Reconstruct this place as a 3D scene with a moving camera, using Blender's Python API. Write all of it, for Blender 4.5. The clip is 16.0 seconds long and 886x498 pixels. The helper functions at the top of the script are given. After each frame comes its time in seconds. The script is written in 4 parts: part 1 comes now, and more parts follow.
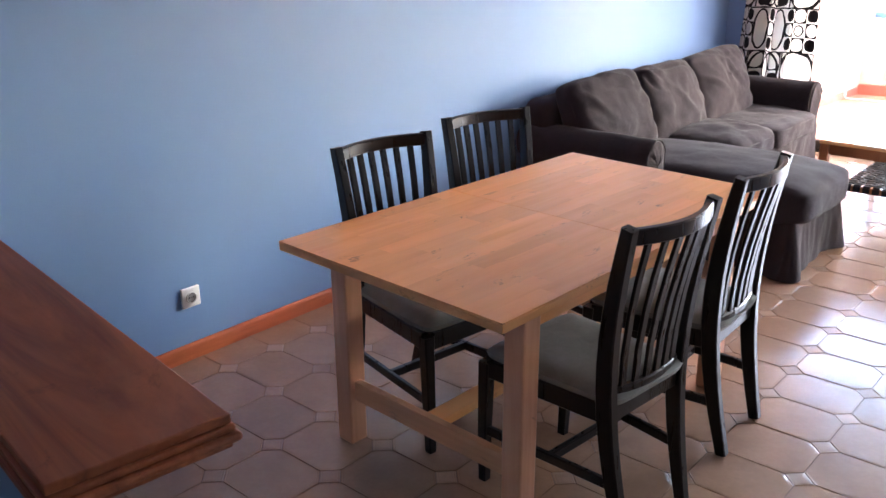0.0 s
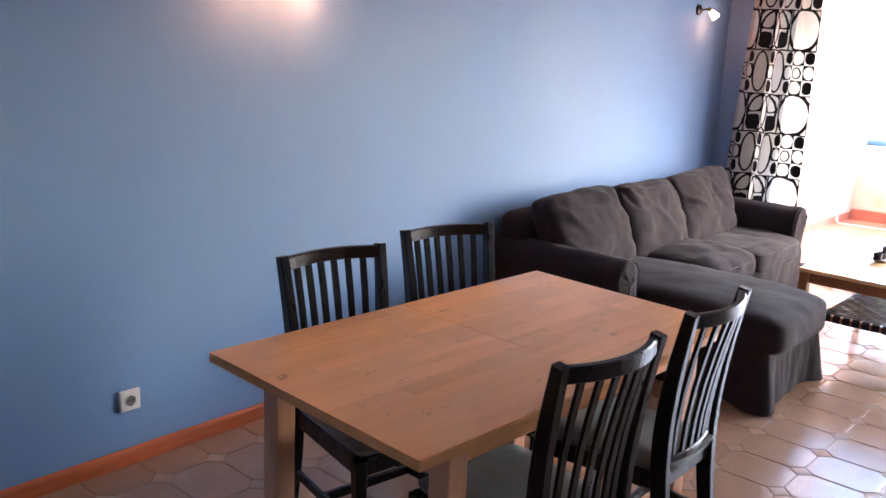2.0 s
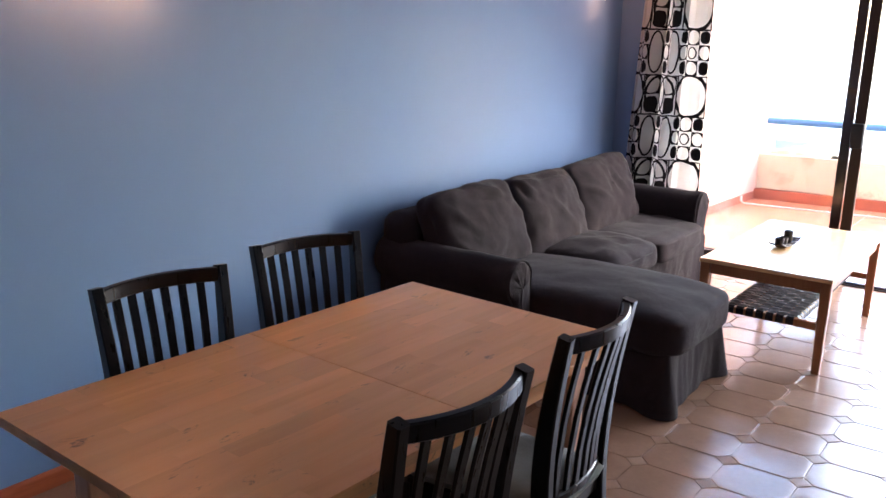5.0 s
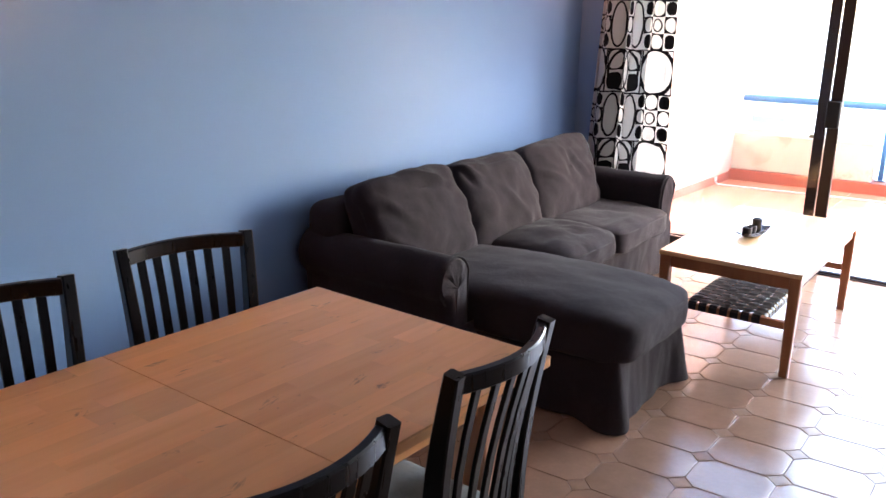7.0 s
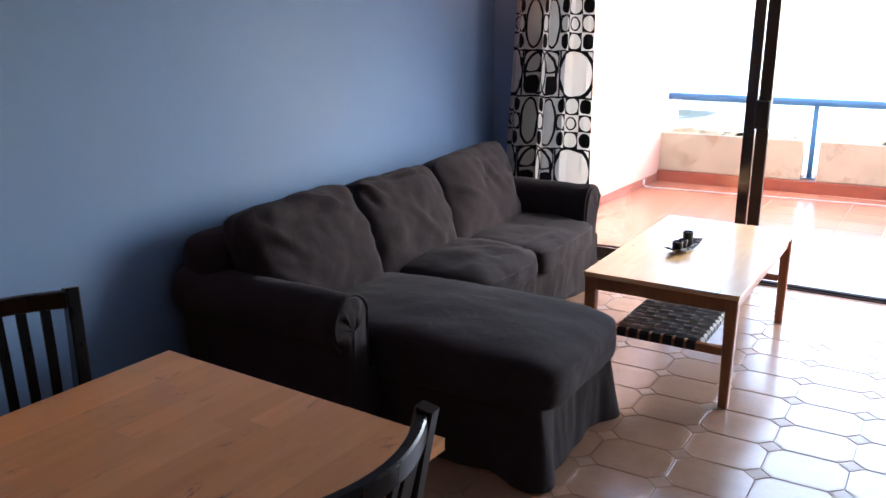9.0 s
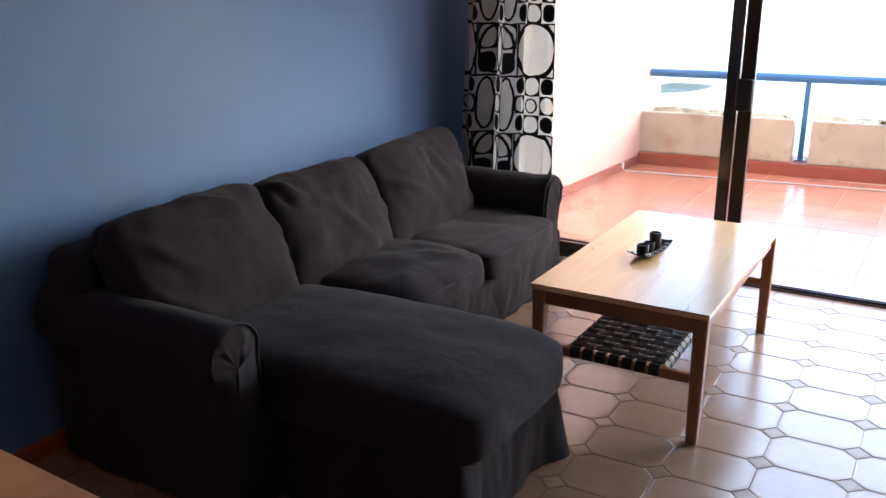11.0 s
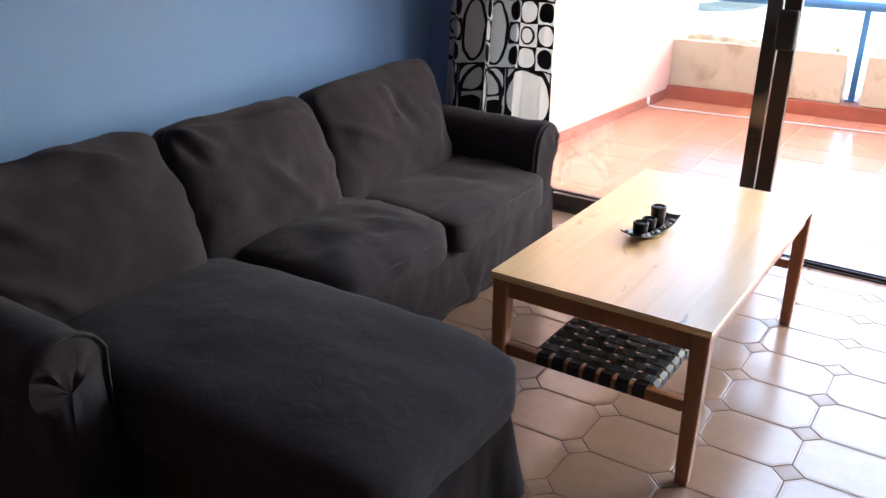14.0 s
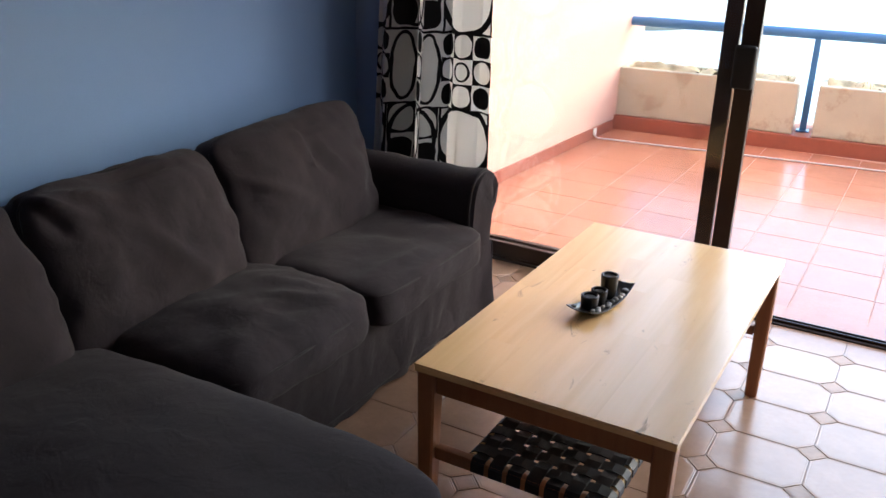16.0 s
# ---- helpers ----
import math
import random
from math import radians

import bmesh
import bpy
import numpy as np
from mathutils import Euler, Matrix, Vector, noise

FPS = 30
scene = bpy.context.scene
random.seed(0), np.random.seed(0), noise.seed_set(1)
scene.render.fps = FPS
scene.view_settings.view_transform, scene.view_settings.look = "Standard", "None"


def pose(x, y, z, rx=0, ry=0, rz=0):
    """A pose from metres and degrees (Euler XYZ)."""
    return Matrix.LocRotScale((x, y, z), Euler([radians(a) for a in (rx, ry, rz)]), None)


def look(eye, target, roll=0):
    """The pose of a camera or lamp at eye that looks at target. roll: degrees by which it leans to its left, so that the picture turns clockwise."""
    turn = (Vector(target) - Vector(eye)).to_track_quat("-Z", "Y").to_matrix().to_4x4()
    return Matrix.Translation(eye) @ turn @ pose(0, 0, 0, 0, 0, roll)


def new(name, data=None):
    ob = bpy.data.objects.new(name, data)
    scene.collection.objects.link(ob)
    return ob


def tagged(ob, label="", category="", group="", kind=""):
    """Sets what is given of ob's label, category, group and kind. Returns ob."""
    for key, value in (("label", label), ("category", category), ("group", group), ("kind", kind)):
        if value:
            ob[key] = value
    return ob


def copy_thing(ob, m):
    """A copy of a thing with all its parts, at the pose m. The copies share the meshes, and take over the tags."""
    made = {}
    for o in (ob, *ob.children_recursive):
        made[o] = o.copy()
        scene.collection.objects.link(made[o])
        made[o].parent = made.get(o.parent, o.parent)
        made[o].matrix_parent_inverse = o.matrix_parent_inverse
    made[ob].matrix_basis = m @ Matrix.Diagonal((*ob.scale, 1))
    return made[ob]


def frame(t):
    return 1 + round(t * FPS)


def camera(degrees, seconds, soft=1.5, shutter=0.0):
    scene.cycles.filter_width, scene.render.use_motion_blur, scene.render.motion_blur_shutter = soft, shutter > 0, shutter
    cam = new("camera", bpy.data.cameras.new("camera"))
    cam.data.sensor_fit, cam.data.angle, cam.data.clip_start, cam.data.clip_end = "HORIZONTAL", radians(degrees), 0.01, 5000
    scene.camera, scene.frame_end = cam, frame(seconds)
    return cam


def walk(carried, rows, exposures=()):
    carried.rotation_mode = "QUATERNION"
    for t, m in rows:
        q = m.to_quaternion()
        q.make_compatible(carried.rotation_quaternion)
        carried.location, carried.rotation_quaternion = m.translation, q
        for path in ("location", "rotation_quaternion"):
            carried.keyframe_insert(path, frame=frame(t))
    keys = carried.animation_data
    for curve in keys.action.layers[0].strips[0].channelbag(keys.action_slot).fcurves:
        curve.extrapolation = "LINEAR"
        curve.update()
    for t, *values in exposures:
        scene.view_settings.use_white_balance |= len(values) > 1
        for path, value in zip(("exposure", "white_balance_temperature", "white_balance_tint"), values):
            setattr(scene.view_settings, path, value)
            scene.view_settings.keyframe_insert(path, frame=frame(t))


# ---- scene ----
cam = camera(53.8, 16.0)
PATH = [
    (0, (2.893, -1.611, 1.646), (1.665, -0.188, 0.963), -0.3),
    (0.5, (2.911, -1.531, 1.65), (1.672, -0.098, 1.008), 0.9),
    (1, (2.933, -1.461, 1.67), (1.655, -0.034, 1.096), 2.3),
    (1.5, (2.945, -1.425, 1.678), (1.655, 0.009, 1.149), 3.0),
    (2, (2.956, -1.398, 1.689), (1.676, 0.064, 1.216), 2.7),
    (2.5, (2.983, -1.381, 1.702), (1.738, 0.127, 1.281), 2.3),
    (3, (3.016, -1.351, 1.704), (1.786, 0.179, 1.327), 1.5),
    (3.5, (3.036, -1.298, 1.697), (1.826, 0.248, 1.314), 0.8),
    (4, (3.004, -1.185, 1.692), (1.814, 0.371, 1.291), 0.5),
    (4.2, (2.972, -1.141, 1.704), (1.792, 0.418, 1.284), 0.8),
    (6.3, (2.821, -0.621, 1.657), (1.704, 0.942, 1.098), 1.3),
    (6.5, (2.828, -0.564, 1.656), (1.712, 1.0, 1.1), 1.2),
    (7, (2.822, -0.463, 1.663), (1.716, 1.112, 1.118), 1.3),
    (7.5, (2.801, -0.349, 1.651), (1.716, 1.239, 1.102), 1.0),
    (8, (2.753, -0.193, 1.653), (1.709, 1.419, 1.092), 0.9),
    (8.5, (2.71, -0.067, 1.646), (1.686, 1.559, 1.09), 0.4),
    (9, (2.68, 0.026, 1.654), (1.693, 1.68, 1.115), 0.2),
    (9.5, (2.651, 0.156, 1.648), (1.694, 1.827, 1.108), 0.1),
    (11.8, (2.621, 0.85, 1.619), (1.631, 2.463, 0.973), -1.0),
    (12, (2.626, 0.876, 1.62), (1.626, 2.477, 0.96), -1.5),
    (12.5, (2.617, 1.016, 1.616), (1.607, 2.593, 0.914), -1.3),
    (13, (2.605, 1.157, 1.598), (1.584, 2.714, 0.866), -0.4),
    (13.5, (2.573, 1.279, 1.605), (1.544, 2.812, 0.838), 0.2),
    (14, (2.501, 1.448, 1.591), (1.497, 2.994, 0.817), 1.1),
    (14.5, (2.446, 1.573, 1.585), (1.469, 3.138, 0.812), 1.9),
    (15, (2.404, 1.702, 1.584), (1.449, 3.287, 0.827), 1.9),
    (15.5, (2.379, 1.813, 1.588), (1.424, 3.404, 0.841), 1.5),
    (16, (2.333, 1.879, 1.596), (1.415, 3.497, 0.862), 1.5),
]
EXPOSURES = [(0, 5.17, 6600, 17), (1.5, 4.9, 6550, 18), (3, 4.23, 6410, 18), (3.5, 4.0, 6390, 18), (7, 4.36, 6350, 16), (8.5, 3.86, 6140, 14), (9.5, 3.3, 6120, 13), (12, 3.14, 6140, 10), (12.5, 3.29, 6110, 10), (14, 3.47, 6140, 9), (15, 3.14, 6310, 9), (16, 2.94, 6510, 10)]
walk(cam, [(t, look(eye, target, roll)) for t, eye, target, roll in PATH], EXPOSURES)

# ---- light ----
SUN_UP, SUN_TURN = 24, 53
world = bpy.data.worlds.new("sky")
scene.world = world
world.use_nodes = True
wn = world.node_tree
sky = wn.nodes.new("ShaderNodeTexSky")
sky.sky_type, sky.sun_disc = "NISHITA", False
sky.sun_elevation, sky.sun_rotation = radians(SUN_UP), radians(SUN_TURN)
sky.dust_density, sky.air_density = 0.8, 1.0
wn.links.new(sky.outputs[0], wn.nodes["Background"].inputs[0])
wn.nodes["Background"].inputs[1].default_value = 0.15
sun = new("sun", bpy.data.lights.new("sun", "SUN"))
sun.data.energy, sun.data.angle, sun.data.color = 0.17, radians(24), (1.0, 0.98, 0.96)
az, el = radians(SUN_TURN), radians(SUN_UP)
sun_from = Vector((math.sin(az) * math.cos(el), math.cos(az) * math.cos(el), math.sin(el)))
sun.matrix_world = look((0, 0, 30), Vector((0, 0, 30)) - sun_from)
# skylight through the open half of the balcony door
day = new("door_skylight", bpy.data.lights.new("door_skylight", "AREA"))
day.data.shape, day.data.size, day.data.size_y = "RECTANGLE", 2.20, 2.0
day.data.energy, day.data.color = 4.3, (0.97, 0.98, 1.0)
day.matrix_world = look((2.84, 5.52, 1.12), (2.84, 0.0, 1.12))


# ---- node helpers ----
class Val:
    """A number in a node tree that can be computed with."""

    def __init__(self, nt, sock):
        self.nt, self.sock = nt, sock

    def op(self, kind, other=None, third=None):
        n = self.nt.nodes.new("ShaderNodeMath")
        n.operation = kind
        self.nt.links.new(self.sock, n.inputs[0])
        for k, o in ((1, other), (2, third)):
            if o is None:
                continue
            if isinstance(o, Val):
                self.nt.links.new(o.sock, n.inputs[k])
            else:
                n.inputs[k].default_value = o
        return Val(self.nt, n.outputs[0])

    def __add__(self, o):
        return self.op("ADD", o)

    def __sub__(self, o):
        return self.op("SUBTRACT", o)

    def __mul__(self, o):
        return self.op("MULTIPLY", o)

    def __truediv__(self, o):
        return self.op("DIVIDE", o)

    def less(self, o):
        return self.op("LESS_THAN", o)

    def more(self, o):
        return self.op("GREATER_THAN", o)

    def either(self, o):
        return self.op("MAXIMUM", o)

    def both(self, o):
        return self.op("MULTIPLY", o)


def node(nt, kind, **values):
    n = nt.nodes.new(kind)
    for key, v in values.items():
        sock = n.inputs[key.replace("_", " ")]
        if isinstance(v, Val):
            nt.links.new(v.sock, sock)
        elif isinstance(v, bpy.types.NodeSocket):
            nt.links.new(v, sock)
        else:
            sock.default_value = v
    return n


def blend(nt, fac, a, b, how="MIX"):
    n = nt.nodes.new("ShaderNodeMix")
    n.data_type, n.blend_type = "RGBA", how
    for sock, v in ((n.inputs[0], fac), (n.inputs[6], a), (n.inputs[7], b)):
        if isinstance(v, Val):
            nt.links.new(v.sock, sock)
        elif isinstance(v, bpy.types.NodeSocket):
            nt.links.new(v, sock)
        else:
            sock.default_value = v if isinstance(v, float) else (*v, 1)
    return n.outputs[2]


def remap(nt, sock, a, b, c=0.0, d=1.0):
    n = node(nt, "ShaderNodeMapRange", Value=sock, From_Min=a, From_Max=b, To_Min=c, To_Max=d)
    return n.outputs[0]


def blank(name):
    m = bpy.data.materials.new(name)
    m.use_nodes = True
    return m, m.node_tree, m.node_tree.nodes["Principled BSDF"]


def coords(nt, stretch=(1, 1, 1), drift=True):
    """Object coordinates, stretched, shifted by the object's random number."""
    tc = nt.nodes.new("ShaderNodeTexCoord")
    src = tc.outputs["Object"]
    if drift:
        info = nt.nodes.new("ShaderNodeObjectInfo")
        v = nt.nodes.new("ShaderNodeVectorMath")
        v.operation = "MULTIPLY_ADD"
        nt.links.new(info.outputs["Random"], v.inputs[0])
        v.inputs[1].default_value = (37, 53, 19)
        nt.links.new(src, v.inputs[2])
        src = v.outputs[0]
    mp = node(nt, "ShaderNodeMapping", Vector=src, Scale=stretch)
    return mp.outputs[0]


def bump(nt, bsdf, height, strength, distance):
    b = node(nt, "ShaderNodeBump", Height=height, Strength=strength, Distance=distance)
    nt.links.new(b.outputs[0], bsdf.inputs["Normal"])


def plain(name, base, rough=0.5, var=0.12, scale=3.0, fine=120.0, relief=0.15, metal=0.0, rand=0.0, stain=None, stain_at=0.62, spec=0.5):
    """A surface with blotches, fine grain, stains and a little relief."""
    m, nt, p = blank(name)
    vec = coords(nt)
    big = node(nt, "ShaderNodeTexNoise", Vector=vec, Scale=scale, Detail=4.0, Roughness=0.6)
    small = node(nt, "ShaderNodeTexNoise", Vector=vec, Scale=fine, Detail=3.0)
    lo, hi = [c * (1 - var) for c in base], [min(1, c * (1 + var)) for c in base]
    col = blend(nt, remap(nt, big.outputs[0], 0.3, 0.7), lo, hi)
    col = blend(nt, remap(nt, small.outputs[0], 0.35, 0.65, 0.0, 0.25), col, [c * (1 - var * 2) for c in base])
    if stain:
        st = node(nt, "ShaderNodeTexNoise", Vector=vec, Scale=scale * 2.3, Detail=6.0, Roughness=0.7)
        col = blend(nt, remap(nt, st.outputs[0], stain_at, stain_at + 0.12, 0.0, 0.8), col, stain)
    if rand:
        info = nt.nodes.new("ShaderNodeObjectInfo")
        k = remap(nt, info.outputs["Random"], 0, 1, 1 - rand, 1 + rand)
        hsv = node(nt, "ShaderNodeHueSaturation", Color=col, Value=k)
        col = hsv.outputs[0]
    nt.links.new(col, p.inputs["Base Color"])
    nt.links.new(remap(nt, big.outputs[0], 0.3, 0.7, rough * 0.88, min(1, rough * 1.12)), p.inputs["Roughness"])
    p.inputs["Metallic"].default_value = metal
    p.inputs["Specular IOR Level"].default_value = spec
    if relief:
        bump(nt, p, small.outputs[0], relief, 0.002)
    return m


def wood(name, light, dark, along="y", rough=0.4, knots=0.0, rand=0.1, grain=1.0, coat=0.0, twist=0.8, streak=0.2, knot_at=0.60, spec=0.5):
    m, nt, p = blank(name)
    s = {"x": (1.2, 16, 16), "y": (16, 1.2, 16), "z": (16, 16, 1.2)}[along]
    vec = coords(nt, [v * grain for v in s])
    a = node(nt, "ShaderNodeTexNoise", Vector=vec, Scale=1.0, Detail=5.0, Roughness=0.6, Distortion=twist)
    b = node(nt, "ShaderNodeTexNoise", Vector=vec, Scale=4.0, Detail=3.0, Roughness=0.6)
    col = blend(nt, remap(nt, a.outputs[0], 0.32, 0.7), light, dark)
    col = blend(nt, remap(nt, b.outputs[0], 0.5, 0.75, 0.0, streak), col, [c * 0.6 for c in dark])
    if knots:
        v2 = coords(nt, {"x": (4.0, 9, 9), "y": (9, 4.0, 9), "z": (9, 9, 4.0)}[along])
        k = node(nt, "ShaderNodeTexNoise", Vector=v2, Scale=1.0, Detail=5.0, Roughness=0.75, Distortion=1.5)
        col = blend(nt, remap(nt, k.outputs[0], knot_at, knot_at + 0.09, 0.0, knots), col, [c * 0.3 for c in dark])
    info = nt.nodes.new("ShaderNodeObjectInfo")
    hsv = node(nt, "ShaderNodeHueSaturation", Color=col, Value=remap(nt, info.outputs["Random"], 0, 1, 1 - rand, 1 + rand))
    nt.links.new(hsv.outputs[0], p.inputs["Base Color"])
    nt.links.new(remap(nt, b.outputs[0], 0.3, 0.7, rough * 0.85, rough * 1.2), p.inputs["Roughness"])
    p.inputs["Specular IOR Level"].default_value = spec
    p.inputs["Coat Weight"].default_value, p.inputs["Coat Roughness"].default_value = coat, 0.25
    return m


def cloth(name, base, rough=0.95, sheen=0.3, var=0.15):
    m, nt, p = blank(name)
    vec = coords(nt, drift=False)
    big = node(nt, "ShaderNodeTexNoise", Vector=vec, Scale=5.0, Detail=6.0, Roughness=0.65)
    weave = node(nt, "ShaderNodeTexNoise", Vector=vec, Scale=700.0, Detail=2.0)
    lint = node(nt, "ShaderNodeTexNoise", Vector=vec, Scale=60.0, Detail=5.0, Roughness=0.8)
    col = blend(nt, remap(nt, big.outputs[0], 0.3, 0.7), [c * (1 - var) for c in base], [c * (1 + var) for c in base])
    col = blend(nt, remap(nt, lint.outputs[0], 0.55, 0.8, 0.0, 0.25), col, [min(1, c * 1.9) for c in base])
    nt.links.new(col, p.inputs["Base Color"])
    p.inputs["Roughness"].default_value = rough
    p.inputs["Sheen Weight"].default_value, p.inputs["Sheen Roughness"].default_value = sheen, 0.5
    p.inputs["Specular IOR Level"].default_value = 0.2
    h = node(nt, "ShaderNodeMath", Value=weave.outputs[0])
    h.operation = "MULTIPLY_ADD"
    h.inputs[1].default_value = 0.12
    crease = node(nt, "ShaderNodeTexNoise", Vector=vec, Scale=14.0, Detail=4.0, Roughness=0.6, Distortion=0.6)
    nt.links.new(crease.outputs[0], h.inputs[2])
    bump(nt, p, h.outputs[0], 0.42, 0.01)
    return m


# ---- materials ----
M_WALL = plain("blue_wall_paint", (0.158, 0.278, 0.487), 0.68, var=0.035, scale=1.3, fine=160, relief=0.12)
# for the unseen east and south walls, pale to bounce fill into the room
M_PALE = plain("unseen_wall_fill", (0.29, 0.345, 0.43), 0.8, var=0.03, scale=1.3, fine=160)
M_CEIL = plain("ceiling_paint", (0.42, 0.42, 0.42), 0.9, var=0.03)
M_BASE = wood("baseboard_wood", (0.54, 0.125, 0.034), (0.38, 0.08, 0.022), "y", 0.45, knots=0.3)
M_BAR = wood("bar_wood", (0.46, 0.138, 0.054), (0.19, 0.05, 0.022), "x", 0.45, knots=0.35, grain=0.30, twist=6.5)
M_BIRCH = wood("birch_block", (0.90, 0.435, 0.165), (0.78, 0.33, 0.11), "y", 0.33, knots=0.9, rand=0.09, grain=0.45, coat=0.08, streak=0.14, knot_at=0.622)
M_BIRCHLEG = wood("birch_leg", (0.78, 0.42, 0.255), (0.66, 0.315, 0.18), "z", 0.42, knots=0.6, rand=0.05, streak=0.12, knot_at=0.65)
M_BIRCHRAIL = wood("birch_rail", (0.72, 0.39, 0.21), (0.60, 0.29, 0.145), "x", 0.42, knots=0.5, rand=0.05, streak=0.12, knot_at=0.64)
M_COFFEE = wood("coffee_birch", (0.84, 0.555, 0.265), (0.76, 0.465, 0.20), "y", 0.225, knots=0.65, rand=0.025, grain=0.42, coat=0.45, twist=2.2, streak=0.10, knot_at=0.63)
# shade below the top put into the wood colour of legs, aprons, end rails
M_COFFEESHADED = wood("shaded_coffee_birch", (0.38, 0.155, 0.062), (0.29, 0.112, 0.045), "z", 0.4, knots=0.2, rand=0.05)
M_CHAIR = wood("black_stain", (0.007, 0.006, 0.006), (0.0035, 0.0035, 0.0035), "z", 0.30, rand=0.1, spec=0.32)
M_SEAT = cloth("grey_seat_cloth", (0.215, 0.22, 0.205), sheen=0.1)
M_SOFA = cloth("charcoal_cloth", (0.0250, 0.0196, 0.0226), sheen=0.05)
M_PIPING = cloth("charcoal_piping", (0.028, 0.025, 0.026), sheen=0.1)
M_STRAP = plain("black_strap", (0.0085, 0.0085, 0.011), 0.55, var=0.2, fine=400, relief=0.3, rand=0.25, spec=0.4)
M_TRAY = plain("black_ceramic", (0.012, 0.012, 0.014), 0.35, var=0.2, relief=0)
M_PEBBLE = plain("grey_pebble", (0.22, 0.21, 0.2), 0.5, var=0.2, rand=0.4)
M_WAX = plain("dark_wax", (0.03, 0.03, 0.032), 0.5, var=0.1, relief=0)
M_ALU = plain("bronze_aluminium", (0.030, 0.017, 0.012), 0.35, var=0.15, relief=0, metal=0.3)
M_BLACK = plain("black_plastic", (0.008, 0.008, 0.008), 0.65, var=0.1, relief=0.0)
M_WHITEP = plain("white_plastic", (0.78, 0.76, 0.70), 0.35, var=0.02, relief=0.0)
M_WELL = plain("socket_well_shade", (0.22, 0.21, 0.195), 0.45, var=0.05, relief=0.0)
M_DARKHOLE = plain("dark_hole", (0.04, 0.038, 0.035), 0.5, var=0.05, relief=0.0)
M_BRASS = plain("brass", (0.66, 0.42, 0.19), 0.22, var=0.08, relief=0, metal=1.0)
M_CHROME = plain("steel", (0.5, 0.48, 0.46), 0.22, var=0.05, relief=0.0, metal=1.0)
M_TILE = plain("floor_tile_glaze", (0.36, 0.222, 0.145), 0.22, var=0.10, scale=9, fine=60, relief=0, rand=0.06, spec=0.75)
M_INSET = plain("floor_inset_glaze", (0.33, 0.195, 0.12), 0.34, var=0.14, scale=20, fine=90, relief=0.2, rand=0.12)
M_GROUT = plain("floor_grout", (0.21, 0.135, 0.095), 0.8, var=0.2, fine=300)
M_TERRA = plain("terracotta_tile", (0.60, 0.26, 0.15), 0.24, var=0.13, scale=3, fine=80, relief=0, rand=0.06, stain=(0.47, 0.225, 0.13), stain_at=0.58, spec=0.6)
M_TGROUT = plain("terracotta_grout", (0.64, 0.37, 0.26), 0.9, var=0.1, fine=300)
M_KERB = plain("red_kerb", (0.38, 0.125, 0.08), 0.6, var=0.15, scale=6, stain=(0.3, 0.10, 0.07))
M_PINK = plain("pink_render", (0.74, 0.485, 0.385), 0.85, var=0.03, fine=220, relief=0.3)
M_PLANTER = plain("cream_planter", (0.60, 0.635, 0.51), 0.85, var=0.10, scale=2.2, fine=180, relief=0.35, stain=(0.42, 0.39, 0.28), stain_at=0.53)
M_SOIL = plain("dry_soil", (0.50, 0.44, 0.27), 0.95, var=0.3, scale=14, fine=90, relief=1.0)
M_BLUE = plain("blue_rail_paint", (0.065, 0.235, 0.50), 0.35, var=0.08, relief=0)
M_WHITE = plain("white_rope", (0.8, 0.78, 0.74), 0.8, var=0.05, relief=0.4)
M_AWNING = plain("awning_cloth", (0.40, 0.50, 0.60), 0.9, var=0.1, fine=400)
M_SEA = plain("sea_water", (0.05, 0.12, 0.17), 0.22, var=0.25, scale=0.02, fine=0.6, relief=0.3)
M_ROCK = plain("coast_rock", (0.16, 0.165, 0.115), 0.95, var=0.3, scale=0.1, fine=1.5, relief=0.6)
M_DRY = plain("dry_plant", (0.30, 0.26, 0.12), 0.9, var=0.2, relief=0.0, rand=0.3)


def glass_material():
    m, nt, p = blank("door_glass")
    p.inputs["Transmission Weight"].default_value = 1.0
    p.inputs["Roughness"].default_value = 0.0
    p.inputs["IOR"].default_value = 1.45
    p.inputs["Base Color"].default_value = (0.92, 0.925, 0.93, 1)
    return m


def glow(name, color, strength):
    m, nt, p = blank(name)
    p.inputs["Base Color"].default_value = (0.9, 0.85, 0.8, 1)
    p.inputs["Emission Color"].default_value = (*color, 1)
    p.inputs["Emission Strength"].default_value = strength
    return m


